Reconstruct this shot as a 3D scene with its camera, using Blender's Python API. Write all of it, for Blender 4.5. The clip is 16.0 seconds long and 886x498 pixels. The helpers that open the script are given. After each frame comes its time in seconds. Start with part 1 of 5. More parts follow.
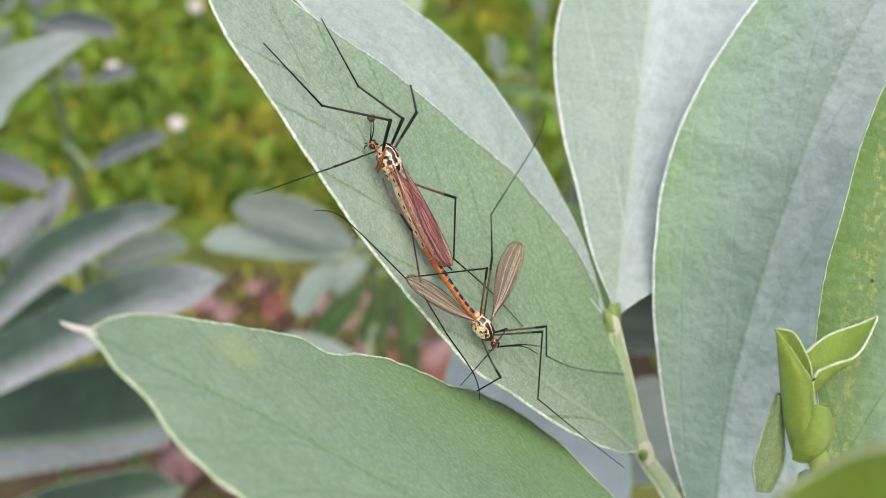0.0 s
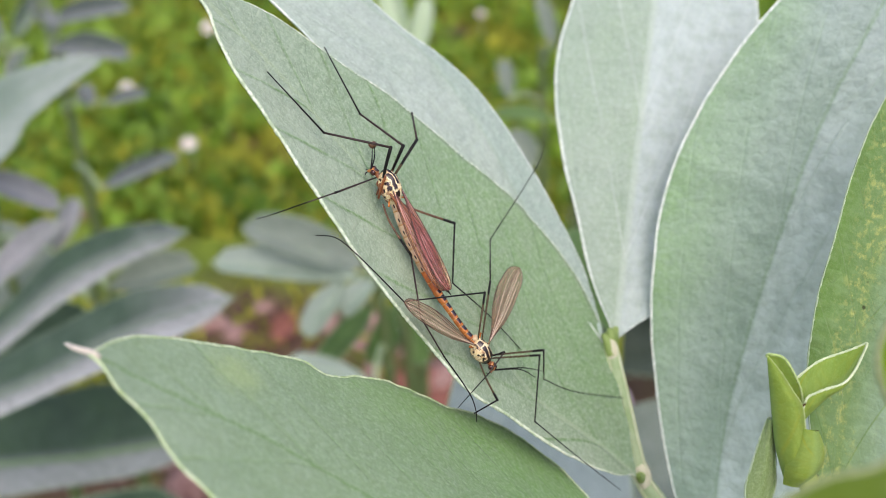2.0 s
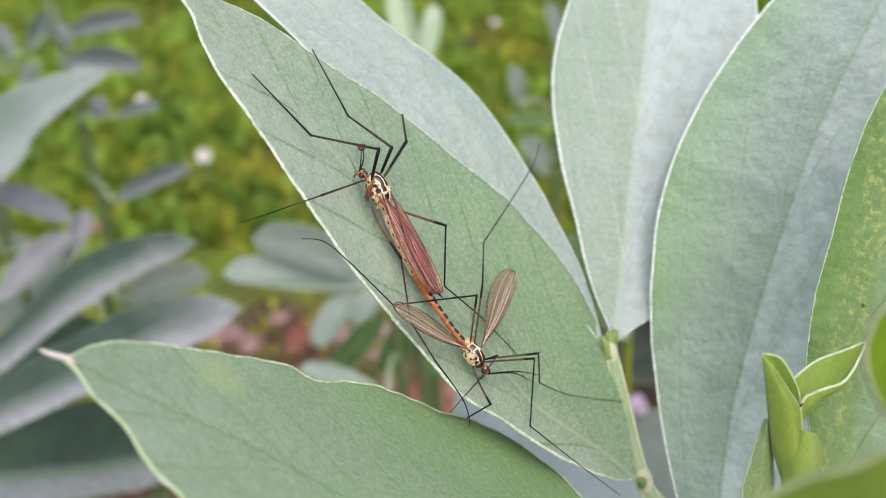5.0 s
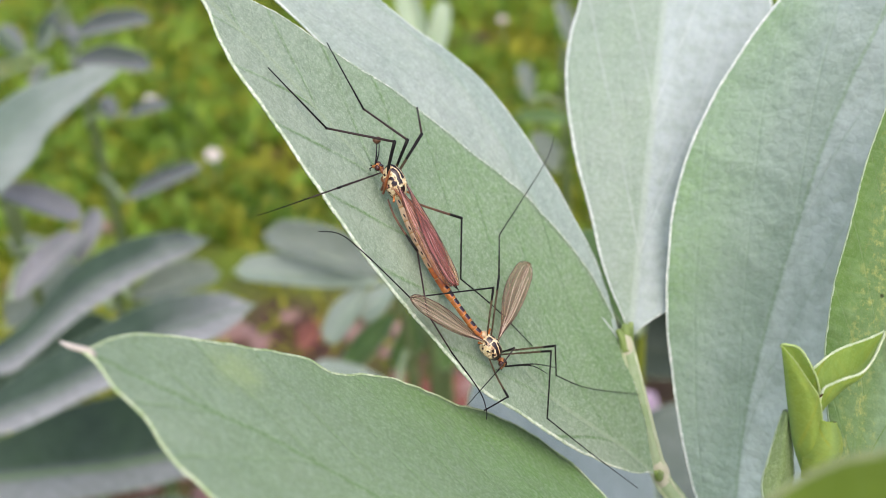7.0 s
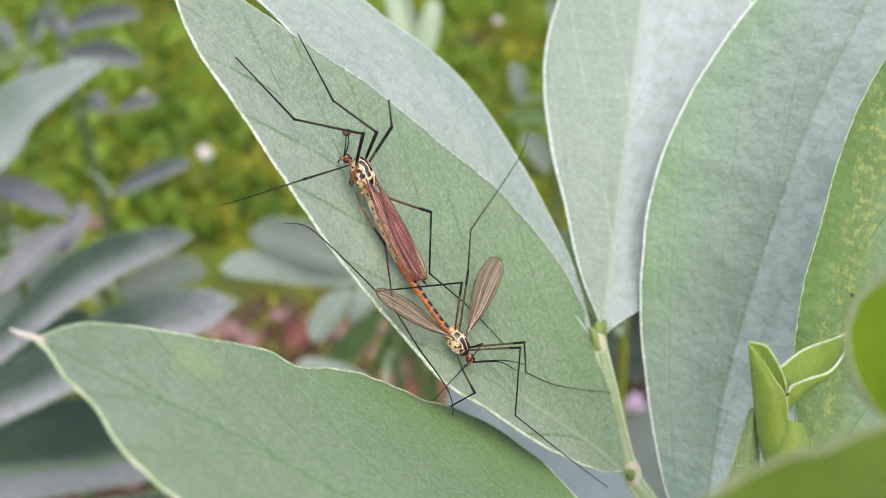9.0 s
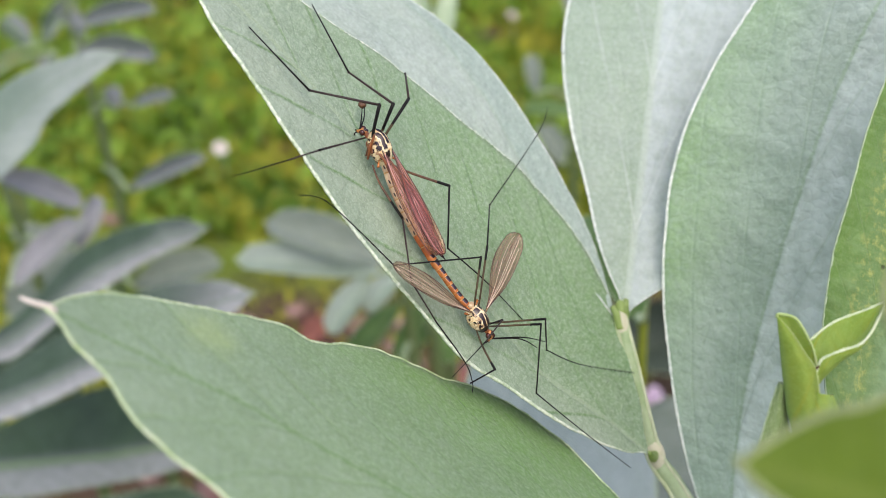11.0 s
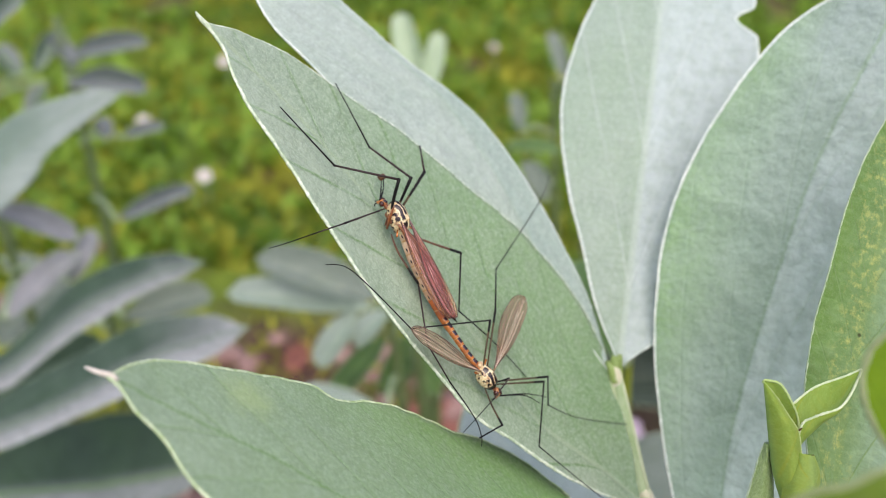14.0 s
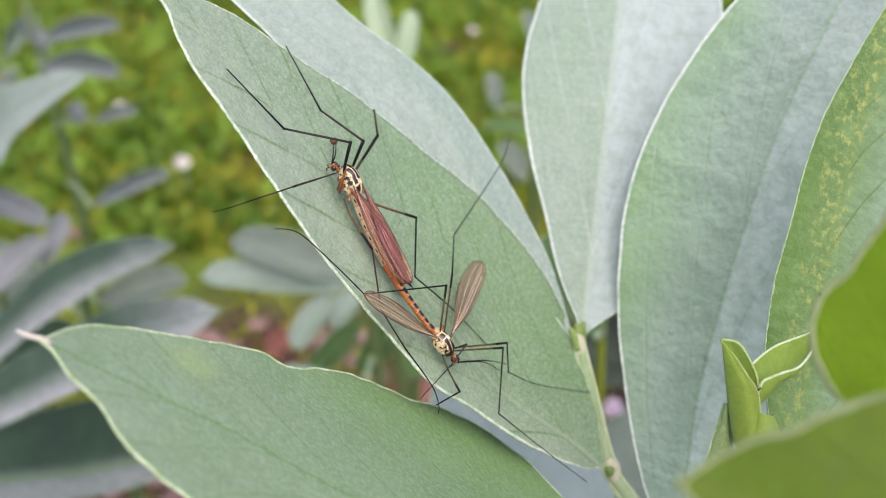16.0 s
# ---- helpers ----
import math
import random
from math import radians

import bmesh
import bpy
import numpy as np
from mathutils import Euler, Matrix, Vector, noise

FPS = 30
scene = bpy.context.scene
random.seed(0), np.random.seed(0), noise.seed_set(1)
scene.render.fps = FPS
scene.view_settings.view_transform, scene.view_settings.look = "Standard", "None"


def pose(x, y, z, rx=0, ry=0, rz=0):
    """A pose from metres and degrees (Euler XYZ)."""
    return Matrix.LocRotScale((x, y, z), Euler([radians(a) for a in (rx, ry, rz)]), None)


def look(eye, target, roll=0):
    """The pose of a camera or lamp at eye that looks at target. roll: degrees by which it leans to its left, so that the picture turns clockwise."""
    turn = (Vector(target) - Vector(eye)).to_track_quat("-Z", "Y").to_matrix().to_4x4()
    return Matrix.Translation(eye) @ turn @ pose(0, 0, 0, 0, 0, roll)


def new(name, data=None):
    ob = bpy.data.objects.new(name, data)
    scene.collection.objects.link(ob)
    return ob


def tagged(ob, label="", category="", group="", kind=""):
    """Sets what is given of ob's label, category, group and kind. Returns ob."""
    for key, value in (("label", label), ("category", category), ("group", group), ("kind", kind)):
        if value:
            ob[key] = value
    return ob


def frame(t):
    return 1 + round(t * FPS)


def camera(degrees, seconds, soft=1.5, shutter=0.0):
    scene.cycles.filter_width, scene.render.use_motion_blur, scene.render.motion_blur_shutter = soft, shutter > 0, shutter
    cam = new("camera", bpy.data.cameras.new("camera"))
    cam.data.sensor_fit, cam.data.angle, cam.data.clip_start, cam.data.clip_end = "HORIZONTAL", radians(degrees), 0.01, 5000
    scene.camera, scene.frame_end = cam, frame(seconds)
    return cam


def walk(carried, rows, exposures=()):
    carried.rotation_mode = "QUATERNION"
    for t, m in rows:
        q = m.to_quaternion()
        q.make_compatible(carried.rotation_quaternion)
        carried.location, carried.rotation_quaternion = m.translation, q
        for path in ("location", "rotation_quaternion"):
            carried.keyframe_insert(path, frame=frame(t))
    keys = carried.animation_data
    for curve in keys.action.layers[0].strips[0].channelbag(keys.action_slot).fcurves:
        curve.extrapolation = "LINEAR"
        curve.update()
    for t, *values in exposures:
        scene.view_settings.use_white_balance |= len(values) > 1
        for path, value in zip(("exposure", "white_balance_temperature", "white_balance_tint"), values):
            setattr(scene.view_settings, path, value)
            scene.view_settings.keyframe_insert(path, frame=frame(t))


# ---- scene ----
cam = camera(43.475, 16.0, soft=0.6)
cam.data.dof.use_dof, cam.data.dof.focus_distance, cam.data.dof.aperture_fstop = True, 0.135, 23.0
ROWS = [
    (0.0, 0.0, 0.0, 0.5, 55.0, -0.0, -0.0),
    (0.5, 0.00518, -0.00124, 0.50032, 54.987, 0.531, 0.062),
    (1.0, 0.00431, -0.00256, 0.49959, 55.245, 0.352, 0.283),
    (1.5, 0.0046, -0.00116, 0.49908, 55.69, 0.515, 0.45),
    (2.0, 0.00155, -0.00194, 0.50197, 56.057, 0.051, 0.663),
    (2.5, 0.00085, -0.00273, 0.5015, 56.202, -0.265, 0.859),
    (3.0, 0.00385, -0.00153, 0.50168, 56.229, -0.114, 1.128),
    (3.5, 0.00326, -0.00023, 0.50145, 56.483, 0.489, 1.438),
    (4.0, 0.00443, -0.00114, 0.50108, 56.65, 0.783, 1.13),
    (6.5, 0.00532, -0.00021, 0.49916, 56.427, 1.718, 1.312),
    (7.0, 0.00415, -0.00104, 0.49939, 56.496, 1.71, 1.294),
    (7.5, 0.00439, -0.00284, 0.4991, 56.665, 1.545, 1.247),
    (8.0, 0.00509, -0.00434, 0.50101, 56.822, 0.574, 1.146),
    (8.5, 0.00549, -0.00186, 0.49964, 56.671, 0.698, 1.326),
    (9.0, 0.00739, -0.00042, 0.49787, 56.577, 0.98, 1.472),
    (9.5, 0.00796, 0.00252, 0.49598, 56.591, 1.65, 1.655),
    (9.7, 0.00758, 0.00167, 0.49371, 56.474, 1.882, 1.766),
    (11.8, 0.00626, -0.00076, 0.4939, 56.612, 1.366, 1.967),
    (12.0, 0.00507, -0.003, 0.49705, 57.05, 1.304, 1.787),
    (12.5, 0.00357, -0.00561, 0.50126, 57.502, 1.142, 1.482),
    (13.0, 0.00533, -0.00323, 0.50015, 57.599, 1.197, 1.356),
    (13.5, 0.00332, -0.00392, 0.50108, 57.526, 0.875, 1.443),
    (14.0, 0.00263, -0.00584, 0.5041, 57.713, 0.409, 1.314),
    (14.5, 0.00287, -0.00664, 0.50314, 57.457, 0.522, 0.919),
    (15.0, 0.00314, -0.00527, 0.50264, 57.326, 1.001, 0.356),
    (15.5, 0.00365, -0.0051, 0.50055, 57.192, 0.823, 0.43),
    (16.0, 0.00649, -0.0049, 0.50009, 57.017, 0.659, 0.253),
]
walk(cam, [(t, pose(x, y, z, rx, ry, rz)) for t, x, y, z, rx, ry, rz in ROWS])

# ---- light: a bright overcast sky ----
world = bpy.data.worlds.new("sky")
scene.world = world
world.use_nodes = True
sky = world.node_tree.nodes.new("ShaderNodeTexSky")
sky.sky_type, sky.sun_disc, sky.sun_elevation, sky.sun_rotation = "NISHITA", False, radians(62), radians(163)
sky.air_density, sky.dust_density, sky.ozone_density = 1.0, 4.0, 0.6
background = world.node_tree.nodes["Background"]
world.node_tree.links.new(sky.outputs[0], background.inputs[0])
background.inputs[1].default_value = 0.19
sun = new("sun", bpy.data.lights.new("sun", "SUN"))
sun.data.energy, sun.data.angle, sun.data.color = 1.7, radians(70), (1.0, 0.96, 0.91)
sun.matrix_world = look((0.14, -0.45, 0.88), (0, 0, 0))
scene.view_settings.exposure = 0.11

# ---- materials ----
def shader(name):
    m = bpy.data.materials.new(name)
    m.use_nodes = True
    return m, m.node_tree, m.node_tree.nodes["Principled BSDF"]


def node(tree, kind, **values):
    n = tree.nodes.new(kind)
    for key, value in values.items():
        n.inputs[key].default_value = value
    return n


def math_node(tree, op, a, b=None, c=None):
    n = tree.nodes.new("ShaderNodeMath")
    n.operation = op
    for slot, value in enumerate((a, b, c)):
        if value is None:
            continue
        if isinstance(value, (int, float)):
            n.inputs[slot].default_value = value
        else:
            tree.links.new(value, n.inputs[slot])
    return n.outputs[0]


def ramp(tree, value, low, high, a=0.0, b=1.0):
    n = node(tree, "ShaderNodeMapRange", **{"From Min": low, "From Max": high, "To Min": a, "To Max": b})
    n.clamp = True
    tree.links.new(value, n.inputs[0])
    return n.outputs[0]


def blend(tree, factor, a, b):
    n = tree.nodes.new("ShaderNodeMix")
    n.data_type = "RGBA"
    for value, slot in ((factor, n.inputs[0]), (a, n.inputs[6]), (b, n.inputs[7])):
        if isinstance(value, tuple):
            slot.default_value = (*value, 1.0)
        elif isinstance(value, float):
            slot.default_value = value
        else:
            tree.links.new(value, slot)
    return n.outputs[2]


def noise_node(tree, vector, scale, detail=3.0, rough=0.55):
    n = node(tree, "ShaderNodeTexNoise", Scale=scale, Detail=detail, Roughness=rough)
    tree.links.new(vector, n.inputs["Vector"])
    return n.outputs[0]


def leaf_material(name, light, dark, vein, rib, gap=0.0090, slant=1.5, spots=None, gloss=0.55, shine=0.35, through_light=0.16, rib_width=0.0007, patch=None, clouds=0.22, pucker=3.0, lines=0.8, line_width=0.042, grit=0.42, relief=0.55, wash=None, left_tone=None, wrinkle=0.15, band=None, fans=0.0, felt_share=0.52, tip_tone=None):
    """A bean leaf: mottled waxy green, side veins that leave the midrib at a slant, a fine net of veinlets and a felt of tiny hairs."""
    m, tree, bsdf = shader(name)
    uv = tree.nodes.new("ShaderNodeUVMap")
    uv.uv_map = "metric"
    parts = tree.nodes.new("ShaderNodeSeparateXYZ")
    tree.links.new(uv.outputs[0], parts.inputs[0])
    place = uv.outputs[0]
    soft = noise_node(tree, place, 45.0, 2.0)
    broad = noise_node(tree, place, 110.0, 3.0)
    blotch = noise_node(tree, place, 420.0, 3.0, 0.6)
    grain = noise_node(tree, place, 1500.0, 3.0, 0.7)
    felt = noise_node(tree, place, 4200.0, 2.0, 0.6)
    along = math_node(tree, "ADD", parts.outputs[0], math_node(tree, "MULTIPLY", math_node(tree, "SUBTRACT", soft, 0.5), 0.006))
    off = math_node(tree, "ABSOLUTE", parts.outputs[1])
    bend = math_node(tree, "POWER", off, 0.86)
    phase = math_node(tree, "DIVIDE", math_node(tree, "SUBTRACT", along, math_node(tree, "MULTIPLY", bend, slant * 0.62)), gap)
    line = math_node(tree, "ABSOLUTE", math_node(tree, "SUBTRACT", math_node(tree, "FRACT", phase), 0.5))
    side = math_node(tree, "MULTIPLY", ramp(tree, line, line_width * 0.25, line_width, 1.0, 0.0), ramp(tree, broad, 0.35, 0.6, 0.35, 1.0))
    ribs = ramp(tree, math_node(tree, "ADD", off, math_node(tree, "MULTIPLY", math_node(tree, "SUBTRACT", grain, 0.5), 0.0006)), rib_width * 0.4, rib_width, 1.0, 0.0)
    net = tree.nodes.new("ShaderNodeTexVoronoi")
    net.feature = "DISTANCE_TO_EDGE"
    net.inputs["Scale"].default_value = 700.0
    tree.links.new(place, net.inputs["Vector"])
    mesh_line = ramp(tree, net.outputs[0], 0.0, 0.16, 1.0, 0.0)
    colour = blend(tree, ramp(tree, broad, 0.36, 0.66), dark, light)
    colour = blend(tree, math_node(tree, "MULTIPLY", ramp(tree, soft, 0.45, 0.7), 0.35), colour, vein)
    cloud = noise_node(tree, place, 28.0, 3.0, 0.6)
    colour = blend(tree, math_node(tree, "MULTIPLY", ramp(tree, cloud, 0.40, 0.66), clouds), colour, vein)
    bloom = math_node(tree, "MULTIPLY", ramp(tree, blotch, 0.5, 0.75), ramp(tree, broad, 0.4, 0.65))
    colour = blend(tree, math_node(tree, "MULTIPLY", bloom, 0.45), colour, tuple(min(0.75, c * 1.25 + 0.09) for c in light))
    colour = blend(tree, math_node(tree, "MULTIPLY", mesh_line, 0.22), colour, vein)
    uneven = math_node(tree, "ADD", parts.outputs[1], math_node(tree, "MULTIPLY", math_node(tree, "SUBTRACT", broad, 0.5), 0.004))
    # tints the right half; on several leaves this paints in sheen and shade
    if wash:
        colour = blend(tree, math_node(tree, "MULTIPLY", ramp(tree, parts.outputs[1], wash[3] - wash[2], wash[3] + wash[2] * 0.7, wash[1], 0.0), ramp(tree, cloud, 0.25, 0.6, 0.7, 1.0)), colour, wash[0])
    # shifts the tone towards the tip, on the grey leaves as painted sky sheen
    if tip_tone:
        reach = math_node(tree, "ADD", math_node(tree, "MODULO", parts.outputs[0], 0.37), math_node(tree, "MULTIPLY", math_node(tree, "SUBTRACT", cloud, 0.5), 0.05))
        colour = blend(tree, ramp(tree, reach, tip_tone[2], tip_tone[3], 0.0, tip_tone[1]), colour, tip_tone[0])
    # a second tone on the left half, stronger towards the rim
    if left_tone:
        colour = blend(tree, math_node(tree, "MULTIPLY", ramp(tree, uneven, left_tone[1], left_tone[2], 0.0, left_tone[3]), ramp(tree, soft, 0.3, 0.6, 0.55, 1.0)), colour, left_tone[0])
    stretch = tree.nodes.new("ShaderNodeMapping")
    stretch.inputs["Scale"].default_value = (1.0, 0.38, 1.0)
    tree.links.new(place, stretch.inputs[0])
    crease = noise_node(tree, stretch.outputs[0], 900.0, 3.0, 0.6)
    colour = blend(tree, ramp(tree, crease, 0.46, 0.70, 0.0, wrinkle), colour, tuple(min(0.8, c * 1.3 + 0.10) for c in light))
    colour = blend(tree, ramp(tree, crease, 0.34, 0.52, wrinkle, 0.0), colour, tuple(c * 0.7 for c in dark))
    colour = blend(tree, math_node(tree, "MULTIPLY", side, lines), colour, vein)
    colour = blend(tree, math_node(tree, "MULTIPLY", ramp(tree, blotch, 0.42, 0.68), 0.42), colour, tuple(c * 0.72 for c in dark))
    colour = blend(tree, math_node(tree, "MULTIPLY", ribs, 0.75), colour, rib)
    colour = blend(tree, math_node(tree, "MULTIPLY", ramp(tree, grain, 0.46, 0.68), grit), colour, tuple(min(1.0, c * 1.35 + 0.05) for c in light))
    colour = blend(tree, math_node(tree, "MULTIPLY", ramp(tree, felt, 0.54, 0.70), felt_share), colour, tuple(min(0.72, c * 1.5 + 0.05) for c in light))
    if fans:
        slow = math_node(tree, "SUBTRACT", along, math_node(tree, "MULTIPLY", off, 3.6))
        thin = math_node(tree, "ABSOLUTE", math_node(tree, "SUBTRACT", math_node(tree, "FRACT", math_node(tree, "DIVIDE", slow, 0.024)), 0.5))
        colour = blend(tree, math_node(tree, "MULTIPLY", ramp(tree, thin, 0.012, 0.032, fans, 0.0), ramp(tree, soft, 0.35, 0.55, 0.3, 1.0)), colour, (0.70, 0.74, 0.74))
    if patch:
        from_patch = tree.nodes.new("ShaderNodeVectorMath")
        from_patch.operation = "DISTANCE"
        tree.links.new(place, from_patch.inputs[0])
        from_patch.inputs[1].default_value = (patch[0], patch[1], 0)
        near = math_node(tree, "ADD", from_patch.outputs["Value"], math_node(tree, "MULTIPLY", math_node(tree, "SUBTRACT", blotch, 0.5), 0.006))
        colour = blend(tree, ramp(tree, near, patch[2] * 0.2, patch[2], 0.45, 0.0), colour, (0.40, 0.50, 0.20))
    if spots:
        blot = noise_node(tree, place, 800.0, 5.0, 0.7)
        amount = math_node(tree, "MULTIPLY", ramp(tree, blot, 0.50, 0.64), 0.8)
        if band:
            amount = math_node(tree, "MULTIPLY", amount, ramp(tree, math_node(tree, "ABSOLUTE", math_node(tree, "SUBTRACT", uneven, band[0])), band[1] * 0.3, band[1], 1.0, 0.07))
        colour = blend(tree, amount, colour, spots)
        dots = tree.nodes.new("ShaderNodeTexVoronoi")
        dots.inputs["Scale"].default_value = 170.0
        tree.links.new(place, dots.inputs["Vector"])
        colour = blend(tree, ramp(tree, dots.outputs[0], 0.035, 0.06, 0.9, 0.0), colour, (0.03, 0.02, 0.01))
    tree.links.new(colour, bsdf.inputs["Base Color"])
    tree.links.new(ramp(tree, grain, 0.3, 0.7, gloss + 0.08, gloss - 0.06), bsdf.inputs["Roughness"])
    bsdf.inputs["Specular IOR Level"].default_value = shine
    bsdf.inputs["Sheen Weight"].default_value = 0.12
    bsdf.inputs["Sheen Roughness"].default_value = 0.5
    height = math_node(tree, "ADD", math_node(tree, "MULTIPLY", grain, 0.6), math_node(tree, "MULTIPLY", side, -0.7))
    height = math_node(tree, "ADD", height, math_node(tree, "MULTIPLY", mesh_line, -0.35))
    height = math_node(tree, "ADD", height, math_node(tree, "MULTIPLY", broad, pucker))
    height = math_node(tree, "ADD", height, math_node(tree, "MULTIPLY", crease, wrinkle * 9.0))
    bump = node(tree, "ShaderNodeBump", Strength=relief, Distance=0.00025)
    tree.links.new(height, bump.inputs["Height"])
    tree.links.new(bump.outputs[0], bsdf.inputs["Normal"])
    glow = tree.nodes.new("ShaderNodeBsdfTranslucent")
    glow.inputs[0].default_value = (light[0] * 0.9, min(1.0, light[1] * 1.15), light[2] * 0.35, 1)
    both = tree.nodes.new("ShaderNodeMixShader")
    both.inputs[0].default_value = through_light
    tree.links.new(bsdf.outputs[0], both.inputs[1])
    tree.links.new(glow.outputs[0], both.inputs[2])
    tree.links.new(both.outputs[0], tree.nodes["Material Output"].inputs[0])
    return m


def plain(name, light, dark, scale=400.0, rough=0.5, bump=0.3, depth=0.0002, shine=0.4, random_tint=0.0, translucent=0.0):
    """A mottled natural surface in two tones with fine relief."""
    m, tree, bsdf = shader(name)
    at = tree.nodes.new("ShaderNodeTexCoord").outputs["Object"]
    big, small = noise_node(tree, at, scale * 0.25, 2.0), noise_node(tree, at, scale, 4.0, 0.65)
    mixed = math_node(tree, "ADD", math_node(tree, "MULTIPLY", big, 0.5), math_node(tree, "MULTIPLY", small, 0.5))
    if random_tint:
        island = tree.nodes.new("ShaderNodeNewGeometry").outputs["Random Per Island"]
        mixed = math_node(tree, "ADD", mixed, math_node(tree, "MULTIPLY", math_node(tree, "SUBTRACT", island, 0.5), random_tint))
    tree.links.new(blend(tree, ramp(tree, mixed, 0.36, 0.64), dark, light), bsdf.inputs["Base Color"])
    bsdf.inputs["Roughness"].default_value, bsdf.inputs["Specular IOR Level"].default_value = rough, shine
    relief = node(tree, "ShaderNodeBump", Strength=bump, Distance=depth)
    tree.links.new(small, relief.inputs["Height"])
    tree.links.new(relief.outputs[0], bsdf.inputs["Normal"])
    if translucent:
        glow = tree.nodes.new("ShaderNodeBsdfTranslucent")
        glow.inputs[0].default_value = (light[0], light[1], light[2] * 0.5, 1)
        both = tree.nodes.new("ShaderNodeMixShader")
        both.inputs[0].default_value = translucent
        tree.links.new(bsdf.outputs[0], both.inputs[1])
        tree.links.new(glow.outputs[0], both.inputs[2])
        tree.links.new(both.outputs[0], tree.nodes["Material Output"].inputs[0])
    return m


def membrane(name, tint, streak, root, clear, edge=None, fine=9.0):
    """Thin wing skin with lengthwise streaks, stained at its root, that lets the leaf show through; edge: its tone towards the fore rim."""
    m, tree, bsdf = shader(name)
    uv = tree.nodes.new("ShaderNodeUVMap")
    uv.uv_map = "metric"
    parts = tree.nodes.new("ShaderNodeSeparateXYZ")
    tree.links.new(uv.outputs[0], parts.inputs[0])
    stretch = tree.nodes.new("ShaderNodeMapping")
    stretch.inputs["Scale"].default_value = (1.6, fine, 1.0)
    tree.links.new(uv.outputs[0], stretch.inputs[0])
    lines = noise_node(tree, stretch.outputs[0], 1.0, 3.0, 0.7)
    colour = blend(tree, ramp(tree, lines, 0.36, 0.50), tuple(c * 0.6 for c in tint), tint)
    colour = blend(tree, ramp(tree, lines, 0.54, 0.66), colour, streak)
    open_share = ramp(tree, lines, 0.36, 0.66, clear + 0.08, clear - 0.14)
    if edge:
        rim = ramp(tree, parts.outputs[1], 0.0, 0.75)
        colour = blend(tree, math_node(tree, "MULTIPLY", rim, 0.8), colour, edge)
        outer = math_node(tree, "MAXIMUM", math_node(tree, "MULTIPLY", rim, 0.7), ramp(tree, parts.outputs[0], 0.6, 0.95))
        open_share = math_node(tree, "ADD", open_share, math_node(tree, "MULTIPLY", outer, 0.28))
    colour = blend(tree, ramp(tree, parts.outputs[0], 0.05, 0.42, 0.85, 0.0), colour, root)
    tree.links.new(colour, bsdf.inputs["Base Color"])
    bsdf.inputs["Roughness"].default_value, bsdf.inputs["Specular IOR Level"].default_value = 0.22, 0.6
    clear_part = tree.nodes.new("ShaderNodeBsdfTransparent")
    clear_part.inputs[0].default_value = (0.90, 0.80, 0.70, 1)
    both = tree.nodes.new("ShaderNodeMixShader")
    tree.links.new(open_share, both.inputs[0])
    tree.links.new(bsdf.outputs[0], both.inputs[1])
    tree.links.new(clear_part.outputs[0], both.inputs[2])
    tree.links.new(both.outputs[0], tree.nodes["Material Output"].inputs[0])
    return m


LEAF = leaf_material("leaf_green", (0.335, 0.405, 0.30), (0.24, 0.325, 0.215), (0.13, 0.25, 0.09), (0.35, 0.43, 0.29), rib_width=0.0005, gap=0.0125, pucker=3.0, lines=1.0, line_width=0.055, clouds=0.45, wrinkle=0.18, grit=0.5, felt_share=0.55, wash=((0.14, 0.29, 0.08), 0.6, 0.009, -0.003), left_tone=((0.41, 0.465, 0.385), 0.0, 0.005, 0.45), tip_tone=((0.40, 0.45, 0.415), 0.6, 0.045, 0.085))
# band beyond the crease coloured darker, as a half turned from the light
LEAF_BLUE = leaf_material("leaf_blue_green", (0.475, 0.54, 0.50), (0.40, 0.475, 0.43), (0.29, 0.40, 0.27), (0.30, 0.40, 0.30), gap=0.024, slant=3.2, rib_width=0.0004, clouds=0.3, pucker=12.0, lines=0.35, relief=0.5, wrinkle=0.22, felt_share=0.35, wash=((0.29, 0.385, 0.345), 0.8, 0.0006, 0.0), tip_tone=((0.60, 0.645, 0.64), 0.5, 0.052, 0.085))
# the bluish white half paints in the sky light its tilt catches
LEAF_HALF_LIT = leaf_material("leaf_half_lit", (0.37, 0.44, 0.385), (0.315, 0.395, 0.325), (0.28, 0.40, 0.25), (0.46, 0.54, 0.48), gap=0.034, slant=4.5, rib_width=0.0007, clouds=0.4, pucker=14.0, lines=0.1, relief=0.5, wrinkle=0.1, wash=((0.52, 0.585, 0.625), 0.85, 0.0004, 0.0), fans=0.32, felt_share=0.3)
# the pale right half is light on the fold, put into the colour
LEAF_BROAD = leaf_material("leaf_broad", (0.355, 0.45, 0.395), (0.305, 0.405, 0.34), (0.25, 0.37, 0.24), (0.23, 0.33, 0.235), gap=0.034, slant=4.5, rib_width=0.0004, clouds=0.4, pucker=20.0, lines=0.25, relief=0.5, wrinkle=0.09, wash=((0.56, 0.65, 0.64), 0.85, 0.0007, 0.0), left_tone=((0.21, 0.38, 0.125), 0.006, 0.0175, 0.85), tip_tone=((0.29, 0.35, 0.36), 0.8, 0.05, 0.095), felt_share=0.2, grit=0.25)
